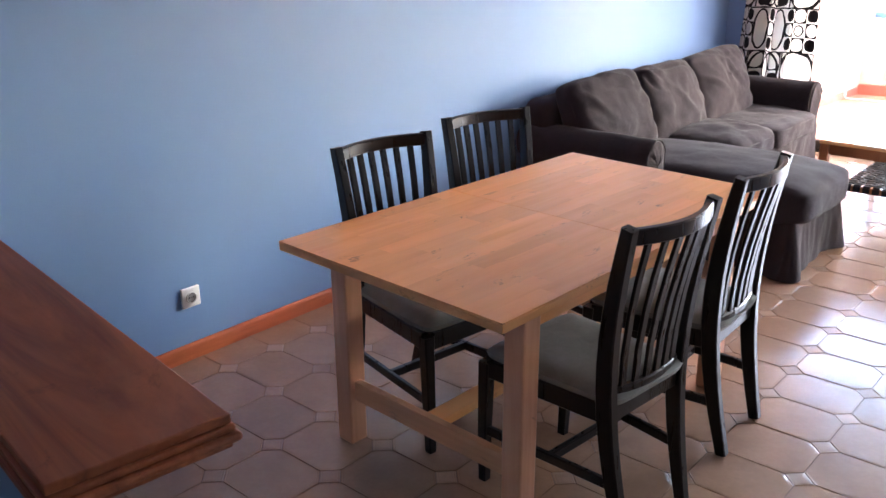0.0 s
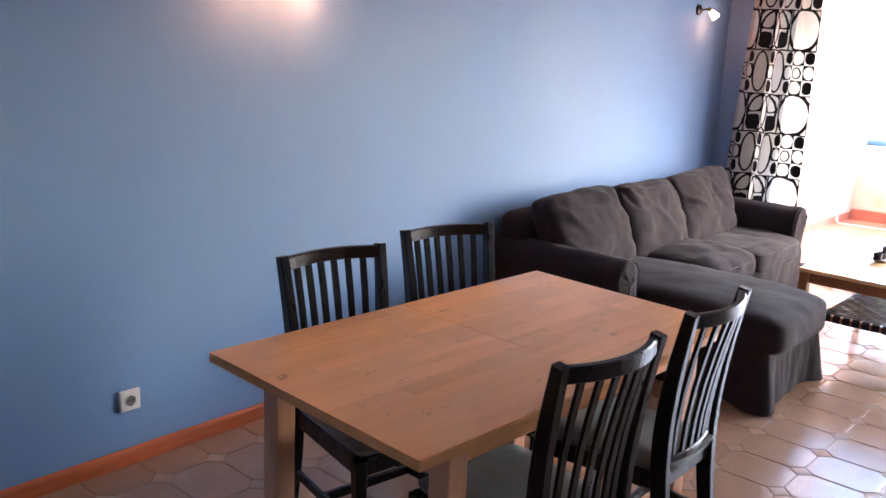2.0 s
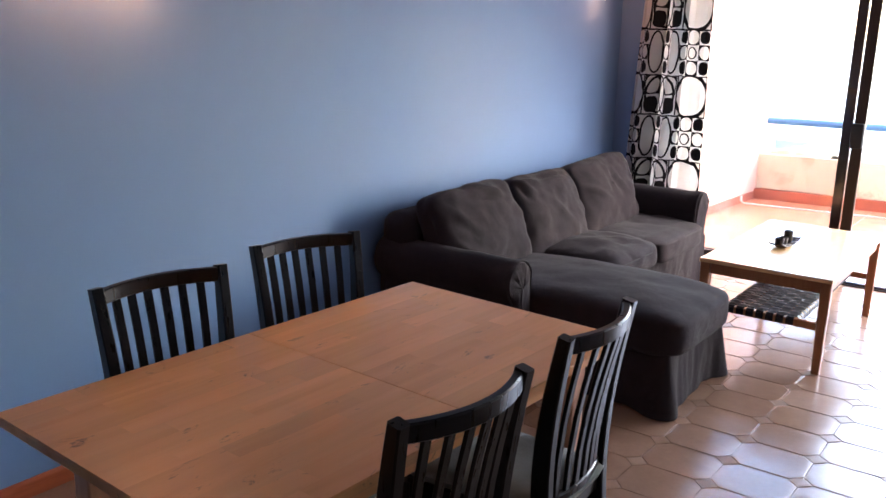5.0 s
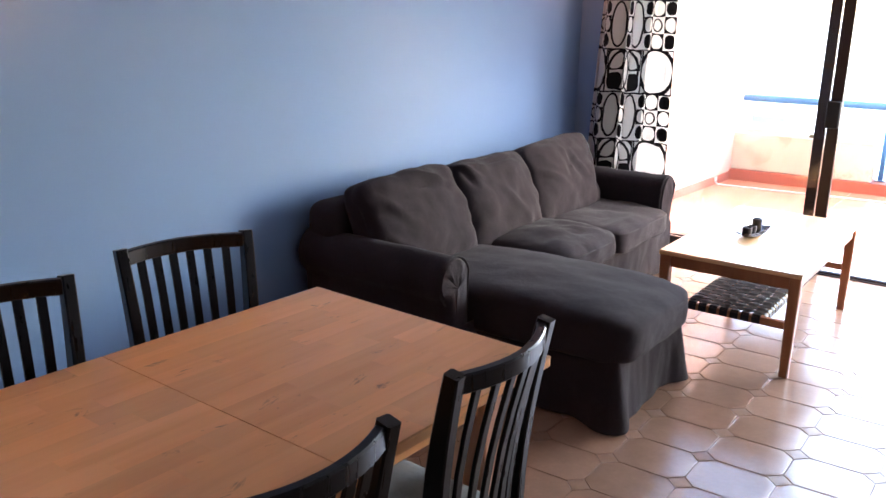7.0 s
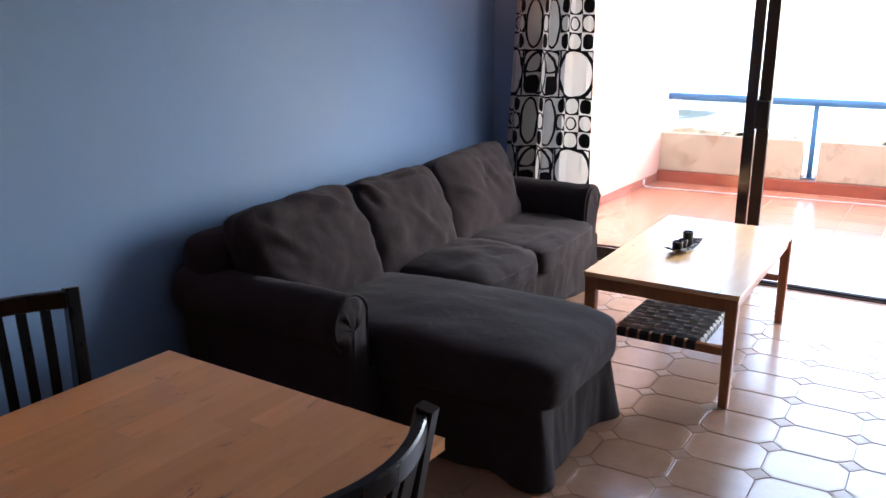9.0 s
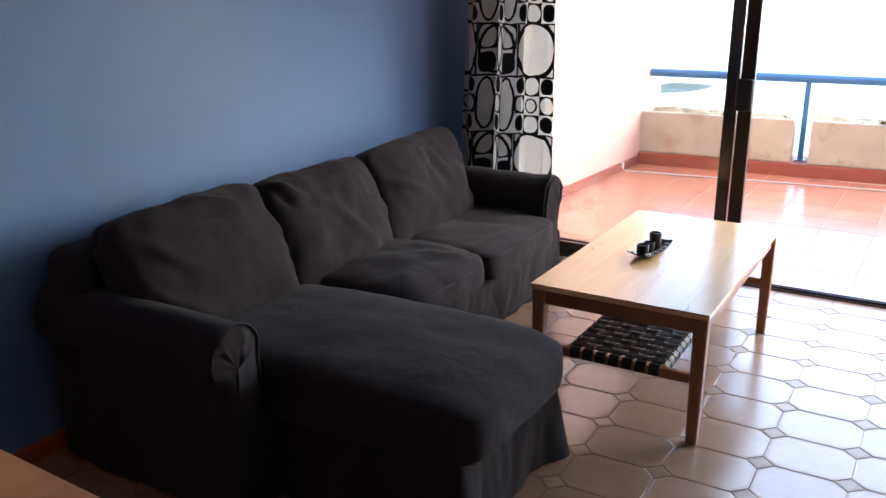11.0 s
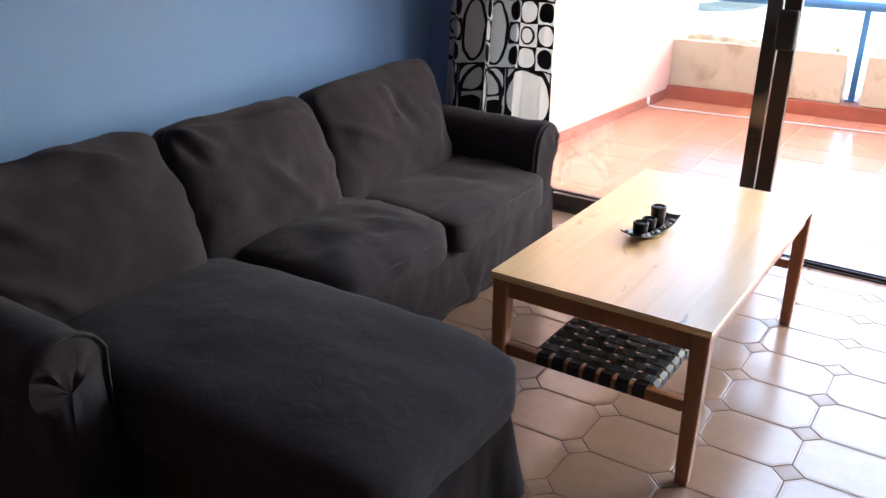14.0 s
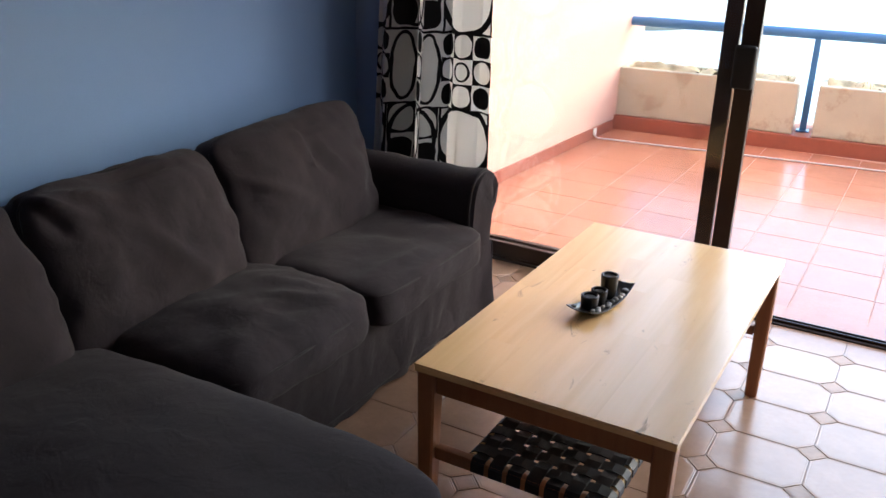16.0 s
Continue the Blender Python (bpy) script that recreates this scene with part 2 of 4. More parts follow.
def curtain_material():
    """Printed cotton: rings, dots and dotted squares in black on off-white."""
    m, nt, p = blank("printed_curtain")
    uv = nt.nodes.new("ShaderNodeUVMap")
    sep = nt.nodes.new("ShaderNodeSeparateXYZ")
    nt.links.new(uv.outputs[0], sep.inputs[0])
    wob = node(nt, "ShaderNodeTexNoise", Vector=uv.outputs[0], Scale=14.0, Detail=1.0)
    shift = Val(nt, remap(nt, wob.outputs[0], 0, 1, -0.008, 0.008))
    PU, PV = 0.66, 0.60
    u0, v0 = Val(nt, sep.outputs[0]) + shift, Val(nt, sep.outputs[1]) + shift
    u, v = u0.op("FLOORED_MODULO", PU), v0.op("FLOORED_MODULO", PV)

    def oval(cu, cv, ru, rv, power=2.0):
        return (((u - cu) / ru).op("ABSOLUTE").op("POWER", power) + ((v - cv) / rv).op("ABSOLUTE").op("POWER", power))

    def rect(a, b, c, d):
        return u.more(a).both(u.less(b)).both(v.more(c)).both(v.less(d))

    ink = None

    def add(x):
        nonlocal ink
        ink = x if ink is None else ink.either(x)

    def boxed(cu, cv, hu, hv):
        """A light dot left open in a dark box."""
        add(rect(cu - hu, cu + hu, cv - hv, cv + hv).both(oval(cu, cv, hu * 0.88, hv * 0.86, 2.4).more(1.0)))

    def dot(cu, cv, ru, rv):
        add(oval(cu, cv, ru, rv, 2.8).less(1.0))

    def hoop(cu, cv, ru, rv, wide):
        add(oval(cu, cv, ru, rv).less(1.0).both(oval(cu, cv, ru - wide, rv - wide * 0.8).more(1.0)))

    # lower band: a grid of three by three dots, then lens, dots, lens
    H = 0.105
    for row in range(3):
        cv = H * (row + 0.5)
        for cu, even in ((0.05, 0), (0.15, 1), (0.25, 0), (0.48, 0)):
            if even and row == 1:
                hoop(cu, cv, 0.040, 0.043, 0.011)
            elif (row + even) % 2 == 0:
                dot(cu, cv, 0.043, 0.044)
            else:
                boxed(cu, cv, 0.05, H / 2)
    for cu in (0.365, 0.595):
        hoop(cu, 0.157, 0.066, 0.150, 0.017)
    # upper band: a big disc in a dark square, dots and two leaves beside it
    add(rect(0.0, 0.30, 0.315, 0.60).both(oval(0.15, 0.4575, 0.140, 0.135).more(1.0)).both(oval(0.15, 0.4575, 0.168, 0.163).less(1.0)))
    add(rect(0.0, 0.012, 0.315, 0.60))
    add(rect(0.29, 0.302, 0.315, 0.60))
    for cu in (0.365, 0.595):
        boxed(cu, 0.530, 0.062, 0.070)
        dot(cu, 0.385, 0.056, 0.058)
    hoop(0.42, 0.4575, 0.115, 0.136, 0.020)
    add(rect(0.425, 0.437, 0.315, 0.60))
    hoop(0.54, 0.4575, 0.110, 0.136, 0.020)
    add(rect(0.0, 0.66, 0.308, 0.319))
    add(rect(0.0, 0.66, 0.592, 0.60))
    weave = node(nt, "ShaderNodeTexNoise", Vector=uv.outputs[0], Scale=500.0, Detail=2.0)
    base = blend(nt, remap(nt, weave.outputs[0], 0.3, 0.7), (0.79, 0.77, 0.74), (0.86, 0.84, 0.81))
    col = blend(nt, ink, base, (0.016, 0.015, 0.017))
    nt.links.new(col, p.inputs["Base Color"])
    p.inputs["Roughness"].default_value = 0.9
    bump(nt, p, weave.outputs[0], 0.2, 0.001)
    tr = node(nt, "ShaderNodeBsdfTranslucent", Color=col)
    mix = node(nt, "ShaderNodeMixShader", Fac=0.60)
    nt.links.new(p.outputs[0], mix.inputs[1])
    nt.links.new(tr.outputs[0], mix.inputs[2])
    nt.links.new(mix.outputs[0], nt.nodes["Material Output"].inputs[0])
    return m


M_GLASS = glass_material()
M_LAMPGLASS = glow("lit_frosted_glass", (1.0, 0.72, 0.48), 0.6)
M_CURTAIN = curtain_material()


# ---- mesh helpers ----
def mesh_of(name, bm, mat, smooth=None):
    me = bpy.data.meshes.new(name)
    bmesh.ops.recalc_face_normals(bm, faces=bm.faces[:])
    if smooth is not None:
        for f in bm.faces:
            f.smooth = True
        for e in bm.edges:
            if len(e.link_faces) == 2 and e.calc_face_angle(0) > radians(smooth):
                e.smooth = False
    bm.to_mesh(me)
    bm.free()
    me.materials.append(mat)
    return me


def part(name, bm, mat, parent=None, label="", smooth=None):
    ob = new(name, mesh_of(name, bm, mat, smooth))
    if parent is not None:
        ob.parent = parent
    if label:
        ob["label"] = label
    return ob


def block(sx, sy, sz, at=(0, 0, 0), bevel=0.004, seg=2, bm=None):
    """A box with rounded edges, centred at the given place."""
    tmp = bmesh.new()
    bmesh.ops.create_cube(tmp, size=1)
    bmesh.ops.scale(tmp, vec=(sx, sy, sz), verts=tmp.verts[:])
    if bevel:
        bmesh.ops.bevel(tmp, geom=tmp.edges[:], offset=bevel, segments=seg, affect="EDGES", profile=0.5)
    bmesh.ops.translate(tmp, vec=at, verts=tmp.verts[:])
    return merge(bm, tmp)


def merge(bm, tmp):
    if bm is None:
        return tmp
    me = bpy.data.meshes.new("tmp")
    tmp.to_mesh(me)
    tmp.free()
    bm.from_mesh(me)
    bpy.data.meshes.remove(me)
    return bm


def span(x0, x1, y0, y1, z0, z1, bevel=0.003, bm=None):
    return block(x1 - x0, y1 - y0, z1 - z0, ((x0 + x1) / 2, (y0 + y1) / 2, (z0 + z1) / 2), bevel, 2, bm)


def sweep(path, prof, side=(1, 0, 0), bm=None, close=False):
    """A profile (u, v) carried along a path; u runs along side, v across both."""
    bm = bm or bmesh.new()
    pts, rings = [Vector(p) for p in path], []
    s0 = Vector(side).normalized()
    n = len(pts)
    for i, p in enumerate(pts):
        if close:
            d = (pts[(i + 1) % n] - pts[i - 1]).normalized()
        else:
            d = (pts[min(i + 1, n - 1)] - pts[max(i - 1, 0)]).normalized()
        s = (s0 - d * s0.dot(d)).normalized()
        w = d.cross(s)
        here = prof(i / max(1, n - 1)) if callable(prof) else prof
        rings.append([bm.verts.new(p + s * a + w * b) for a, b in here])
    m = len(rings[0])
    for i in range(n if close else n - 1):
        a, b = rings[i], rings[(i + 1) % n]
        for k in range(m):
            bm.faces.new((a[k], a[(k + 1) % m], b[(k + 1) % m], b[k]))
    if not close:
        bm.faces.new(rings[0][::-1])
        bm.faces.new(rings[-1])
    return bm


def bar(w, h, c=0.004):
    """A rectangular profile with cut corners."""
    a, b = w / 2, h / 2
    return [(-a + c, -b), (a - c, -b), (a, -b + c), (a, b - c), (a - c, b), (-a + c, b), (-a, b - c), (-a, -b + c)]


def ring(r, n=12):
    return [(r * math.cos(2 * math.pi * k / n), r * math.sin(2 * math.pi * k / n)) for k in range(n)]


def lathe(profile, n=24, bm=None, at=(0, 0, 0)):
    """(radius, height) pairs turned round z."""
    bm = bm or bmesh.new()
    rings = []
    for r, z in profile:
        if r < 1e-5:
            rings.append([bm.verts.new((at[0], at[1], at[2] + z))])
        else:
            rings.append([bm.verts.new((at[0] + r * math.cos(2 * math.pi * k / n), at[1] + r * math.sin(2 * math.pi * k / n), at[2] + z)) for k in range(n)])
    for a, b in zip(rings, rings[1:]):
        for k in range(n):
            q = [a[k % len(a)], a[(k + 1) % len(a)], b[(k + 1) % len(b)], b[k % len(b)]]
            q = list(dict.fromkeys(q))
            if len(q) > 2:
                bm.faces.new(q)
    return bm


def empty(name, at=(0, 0, 0), rz=0.0):
    ob = new(name)
    ob.empty_display_size = 0.1
    ob.matrix_world = pose(*at, 0, 0, rz)
    return ob


def smoothstep(a, b, x):
    t = min(1, max(0, (x - a) / (b - a)))
    return t * t * (3 - 2 * t)


# ---- setting ----
ROOM_X, ROOM_BACK, DOOR_Y, CEIL = 4.3, -3.4, 5.43, 2.55
WALL_T = 0.18
OPEN_L, OPEN_R, OPEN_H = 0.375, 3.96, 2.34
PIER_Y = 5.15
tagged(part("wall_west", span(-WALL_T, 0, ROOM_BACK, PIER_Y, -0.05, CEIL, 0), M_WALL), "smooth matt blue painted wall behind the sofa", "wall", kind="structure")
tagged(part("wall_east", span(ROOM_X, ROOM_X + WALL_T, ROOM_BACK, DOOR_Y, -0.05, CEIL, 0), M_PALE), "unseen wall, coloured pale blue to bounce fill light", "wall", kind="structure")
tagged(part("wall_south", span(-WALL_T, ROOM_X + WALL_T, ROOM_BACK - WALL_T, ROOM_BACK, -0.05, CEIL, 0), M_PALE), "unseen wall, coloured pale blue to bounce fill light", "wall", kind="structure")
wall_n = span(-WALL_T, OPEN_L, PIER_Y, DOOR_Y + WALL_T, -0.05, CEIL, 0)
span(OPEN_R, ROOM_X + WALL_T, DOOR_Y, DOOR_Y + WALL_T, -0.05, CEIL, 0, wall_n)
span(OPEN_L, OPEN_R, DOOR_Y, DOOR_Y + WALL_T, OPEN_H, CEIL, 0, wall_n)
tagged(part("wall_north", wall_n, M_WALL), "blue painted wall with a wide balcony door opening", "wall", kind="structure")
tagged(part("ceiling", span(-WALL_T, ROOM_X + WALL_T, ROOM_BACK - WALL_T, DOOR_Y + WALL_T, CEIL, CEIL + 0.15, 0), M_CEIL), "plain off-white ceiling", "ceiling", kind="structure")
floor = tagged(part("floor", span(-WALL_T, ROOM_X + WALL_T, ROOM_BACK - WALL_T, DOOR_Y + WALL_T, -0.15, -0.005, 0), M_GROUT), "glazed beige octagonal floor tiles with small diamond insets", "floor", kind="structure")


def skirting(name, pts):
    prof = [(0, 0), (0.012, 0), (0.012, 0.058), (0.008, 0.068), (0, 0.07)]
    bm = bmesh.new()
    (x0, y0), (x1, y1) = pts
    d = Vector((x1 - x0, y1 - y0, 0)).normalized()
    nrm = Vector((d.y, -d.x, 0))
    rings = [[bm.verts.new(Vector((x, y, 0)) + nrm * (a + 0.0005) + Vector((0, 0, h))) for a, h in prof] for x, y in (pts)]
    for k in range(5):
        bm.faces.new((rings[0][k], rings[0][(k + 1) % 5], rings[1][(k + 1) % 5], rings[1][k]))
    bm.faces.new(rings[0][::-1]), bm.faces.new(rings[1])
    return tagged(part(name, bm, M_BASE), "reddish-brown wooden skirting board", "skirting board", kind="structure")


skirting("baseboard", [(0, ROOM_BACK), (0, PIER_Y)])
skirting("baseboard", [(0.0125, PIER_Y), (OPEN_L, PIER_Y)])
skirting("baseboard", [(OPEN_R + 0.02, DOOR_Y), (ROOM_X, DOOR_Y)])
skirting("baseboard", [(ROOM_X, DOOR_Y), (ROOM_X, ROOM_BACK)])


# ---- balcony door ----
def sliding_door():
    door = tagged(empty("door_1", (0, 0, 0)), "bronze aluminium sliding balcony door, slid open", "sliding door", kind="structure")
    fr = span(OPEN_L, OPEN_L + 0.045, DOOR_Y + 0.002, DOOR_Y + 0.13, 0.02, OPEN_H - 0.105)
    span(OPEN_R - 0.045, OPEN_R, DOOR_Y + 0.002, DOOR_Y + 0.13, 0.02, OPEN_H - 0.105, bm=fr)
    part("frame", fr, M_ALU, door)
    part("head", span(OPEN_L, OPEN_R, DOOR_Y - 0.012, DOOR_Y + 0.13, OPEN_H - 0.105, OPEN_H - 0.002, 0.004), M_ALU, door, "dark shutter head above the door")
    sill = span(OPEN_L, OPEN_R, DOOR_Y - 0.008, DOOR_Y + 0.045, -0.004, 0.008, 0.002)
    for yy in (DOOR_Y + 0.012, DOOR_Y + 0.038):
        span(OPEN_L, OPEN_R, yy - 0.003, yy + 0.003, 0.008, 0.020, 0.001, sill)
    part("threshold", span(OPEN_L, OPEN_R, DOOR_Y + 0.047, DOOR_Y + WALL_T + 0.02, -0.03, 0.006, 0.002), M_TERRA, door, "terracotta threshold outside the track")
    part("sill_track", sill, M_ALU, door, "dark grooved aluminium floor track")

    def leaf(y, x0, x1, stile):
        p = part("panel_frame", span(x0, x0 + stile, y - 0.018, y + 0.018, 0.016, OPEN_H - 0.11), M_ALU, door)
        me = span(x1 - stile, x1, y - 0.018, y + 0.018, 0.016, OPEN_H - 0.11)
        part("stile", me, M_ALU, p)
        part("rail", span(x0 + stile, x1 - stile, y - 0.016, y + 0.016, 0.016, 0.085), M_ALU, p)
        part("rail", span(x0 + stile, x1 - stile, y - 0.016, y + 0.016, OPEN_H - 0.17, OPEN_H - 0.11), M_ALU, p)
        g = part("pane", span(x0 + stile - 0.008, x1 - stile + 0.008, y - 0.0025, y + 0.0025, 0.08, OPEN_H - 0.165, 0), M_GLASS, p, "clear glass pane")
        g.visible_shadow = False
        return p

    leaf(DOOR_Y + 0.088, OPEN_L + 0.03, 1.595, 0.066)
    b = leaf(DOOR_Y + 0.028, OPEN_L + 0.05, 1.685, 0.070)
    h = block(0.085, 0.03, 0.17, (1.643, DOOR_Y - 0.004, 1.035), 0.012, 3)
    part("handle", h, M_BLACK, b, "black moulded latch handle", smooth=40)


sliding_door()


# ---- curtain ----
def curtain():
    Y0 = DOOR_Y - 0.352
    rod = tagged(empty("curtain_rod", (0.35, Y0, 2.40)), "brown wooden curtain rod hung from the ceiling", "curtain rod")
    part("pole", sweep([(-0.33, 0, 0), (3.7, 0, 0)], ring(0.014), (0, 1, 0)), M_BASE, rod, smooth=40)
    for x in (-0.28, 1.7, 3.6):
        part("bracket", block(0.02, 0.03, 0.16, (x, 0, 0.07), 0.003), M_BASE, rod)
    part("finial", lathe([(0, -0.03), (0.02, -0.024), (0.026, 0), (0.02, 0.024), (0, 0.03)], 16, at=(-0.32, 0, 0)), M_BASE, rod, smooth=40)
    bm = bmesh.new()
    uvl = bm.loops.layers.uv.new("UVMap")
    NU, NV, TOP = 240, 40, 2.41
    CLOTH = 0.84
    grid, us = [], []
    for j in range(NV + 1):
        v = j / NV
        z = 0.015 + (TOP - 0.015) * v
        row, run, last, urow = [], 0.0, None, []
        for i in range(NU + 1):
            s = i / NU
            deep = 0.052 * (1 - 0.70 * smoothstep(0.64, 0.76, s)) * (0.8 + 0.3 * (1 - v))
            ph = s * 2 * math.pi * 3.5 + 0.5 * math.sin(2 * math.pi * s * 1.3 + 0.8) + 0.3 * math.sin(3.0 * v + 2 * s)
            left = 0.078 + 0.135 * v
            x = left + (0.712 - 0.015 * v - left) * s + 0.014 * math.sin(2 * ph) * (1 - 0.4 * v)
            y = Y0 + deep * math.sin(ph) + 0.012 * noise.noise((s * 6, v * 2.2, 3.1)) + 0.02 * smoothstep(0.6, 0.7, s)
            p = Vector((x, y, z))
            run += (p - last).length if last is not None else 0
            last = p
            row.append(bm.verts.new(p))
            urow.append(run)
        grid.append(row), us.append([0.118 + CLOTH * q / run for q in urow])
    for j in range(NV):
        for i in range(NU):
            f = bm.faces.new((grid[j][i], grid[j][i + 1], grid[j + 1][i + 1], grid[j + 1][i]))
            for lp, (a, b) in zip(f.loops, ((j, i), (j, i + 1), (j + 1, i + 1), (j + 1, i))):
                lp[uvl].uv = (us[a][b], grid[a][b].co.z + 0.411)
    ob = part("curtain", bm, M_CURTAIN, None, smooth=80)
    ob.modifiers.new("thickness", "SOLIDIFY").thickness = 0.0015
    tagged(ob, "off-white cotton curtain printed with black rings and dots", "curtain")


curtain()


# ---- bar counter beside the start ----
def bar_counter():
    bar_ob = tagged(empty("bar_counter", (1.948, -0.980, 0), -7.0), "dark reddish wooden bar top on a blue half wall", "bar counter")
    L, D = 1.98, 0.262
    bm = span(-L, -0.004, -D, 0, 0.982, 0.998, 0.003)
    part("top", bm, M_BAR, bar_ob, "worn dark reddish-brown wooden top")
    lip = span(-L, 0.002, -D - 0.006, 0.004, 0.970, 0.982, 0.004)
    span(-L, 0.010, -D - 0.012, 0.010, 0.956, 0.970, 0.005, lip)
    span(-L, -0.004, -D, 0, 0.942, 0.956, 0.003, lip)
    part("edge_moulding", lip, M_BAR, bar_ob, "chipped stepped wooden edge moulding")
    part("half_wall", span(-L + 0.03, -0.27, -D + 0.035, -0.10, 0, 0.9415, 0.004), M_WALL, bar_ob, "blue painted half wall")


bar_counter()


# ---- dining table ----
def chamfer_piece(sx, sy, h, c):
    """A thin piece with a cut upper edge, its top at z = 0."""
    bm = bmesh.new()
    lo = [bm.verts.new((a * sx / 2, b * sy / 2, -h)) for a, b in ((-1, -1), (1, -1), (1, 1), (-1, 1))]
    mid = [bm.verts.new((a * sx / 2, b * sy / 2, -c)) for a, b in ((-1, -1), (1, -1), (1, 1), (-1, 1))]
    up = [bm.verts.new((a * (sx / 2 - c), b * (sy / 2 - c), 0)) for a, b in ((-1, -1), (1, -1), (1, 1), (-1, 1))]
    for a, b in ((lo, mid), (mid, up)):
        for k in range(4):
            bm.faces.new((a[k], a[(k + 1) % 4], b[(k + 1) % 4], b[k]))
    bm.faces.new(up), bm.faces.new(lo[::-1])
    return bm


def staves(parent, x0, x1, y0, y1, z, rows, lengths, mat, rng, h=0.012):
    """Glued staves that make up a wooden top, lengthwise along y."""
    cache = {}
    w = (x1 - x0) / rows
    for r in range(rows):
        y, first = y0, True
        while y < y1 - 0.001:
            ln = rng.choice(lengths)
            if first:
                ln = rng.choice(lengths) * rng.choice((0.5, 0.75, 1.0))
                first = False
            ln = round(min(ln, y1 - y), 3)
            if y1 - y - ln < 0.08:
                ln = round(y1 - y, 3)
            key = (round(w, 4), ln)
            if key not in cache:
                cache[key] = mesh_of("stave", chamfer_piece(w, ln, h, 0.00004), mat)
            ob = new("stave", cache[key])
            ob.parent = parent
            ob.location = (x0 + w * (r + 0.5), y + ln / 2, z)
            y += ln


def dining_table():
    t = tagged(empty("dining_table", (1.327, 0.742, 0), -2.5), "extendable solid birch dining table with visible staves", "dining table")
    W, L, Z, TH = 0.895, 1.555, 0.75, 0.030
    rng = random.Random(4)
    for y0, y1 in ((-L / 2, -0.001), (0.001, L / 2)):
        leaf = part("table_leaf", span(-W / 2, W / 2, y0, y1, Z - TH, Z - 0.006, 0.002), M_BIRCH, t, "birch table leaf")
        staves(leaf, -W / 2, W / 2, y0, y1, Z, 13, (0.25, 0.32, 0.4, 0.47, 0.55), M_BIRCH, rng, 0.0055)
    LX, LY, S = W / 2 - 0.086, L / 2 - 0.190, 0.071
    for sx in (-1, 1):
        for sy in (-1, 1):
            part("leg", block(S, S, Z - TH, (sx * LX, sy * LY, (Z - TH) / 2), 0.006), M_BIRCHLEG, t)
        part("apron", span(sx * LX - 0.011, sx * LX + 0.011, -LY + S / 2, LY - S / 2, Z - TH - 0.085, Z - TH), M_BIRCH, t)
    for sy in (-1, 1):
        part("apron", span(-LX + S / 2, LX - S / 2, sy * LY - 0.011, sy * LY + 0.011, Z - TH - 0.085, Z - TH), M_BIRCHRAIL, t)
        part("stretcher", span(-LX + S / 2, LX - S / 2, sy * LY - 0.014, sy * LY + 0.014, 0.165, 0.235), M_BIRCHRAIL, t, "birch end stretcher")
    part("stretcher", span(-0.035, 0.035, -LY + 0.014, LY - 0.014, 0.185, 0.215), M_BIRCH, t, "birch lengthwise stretcher")


dining_table()


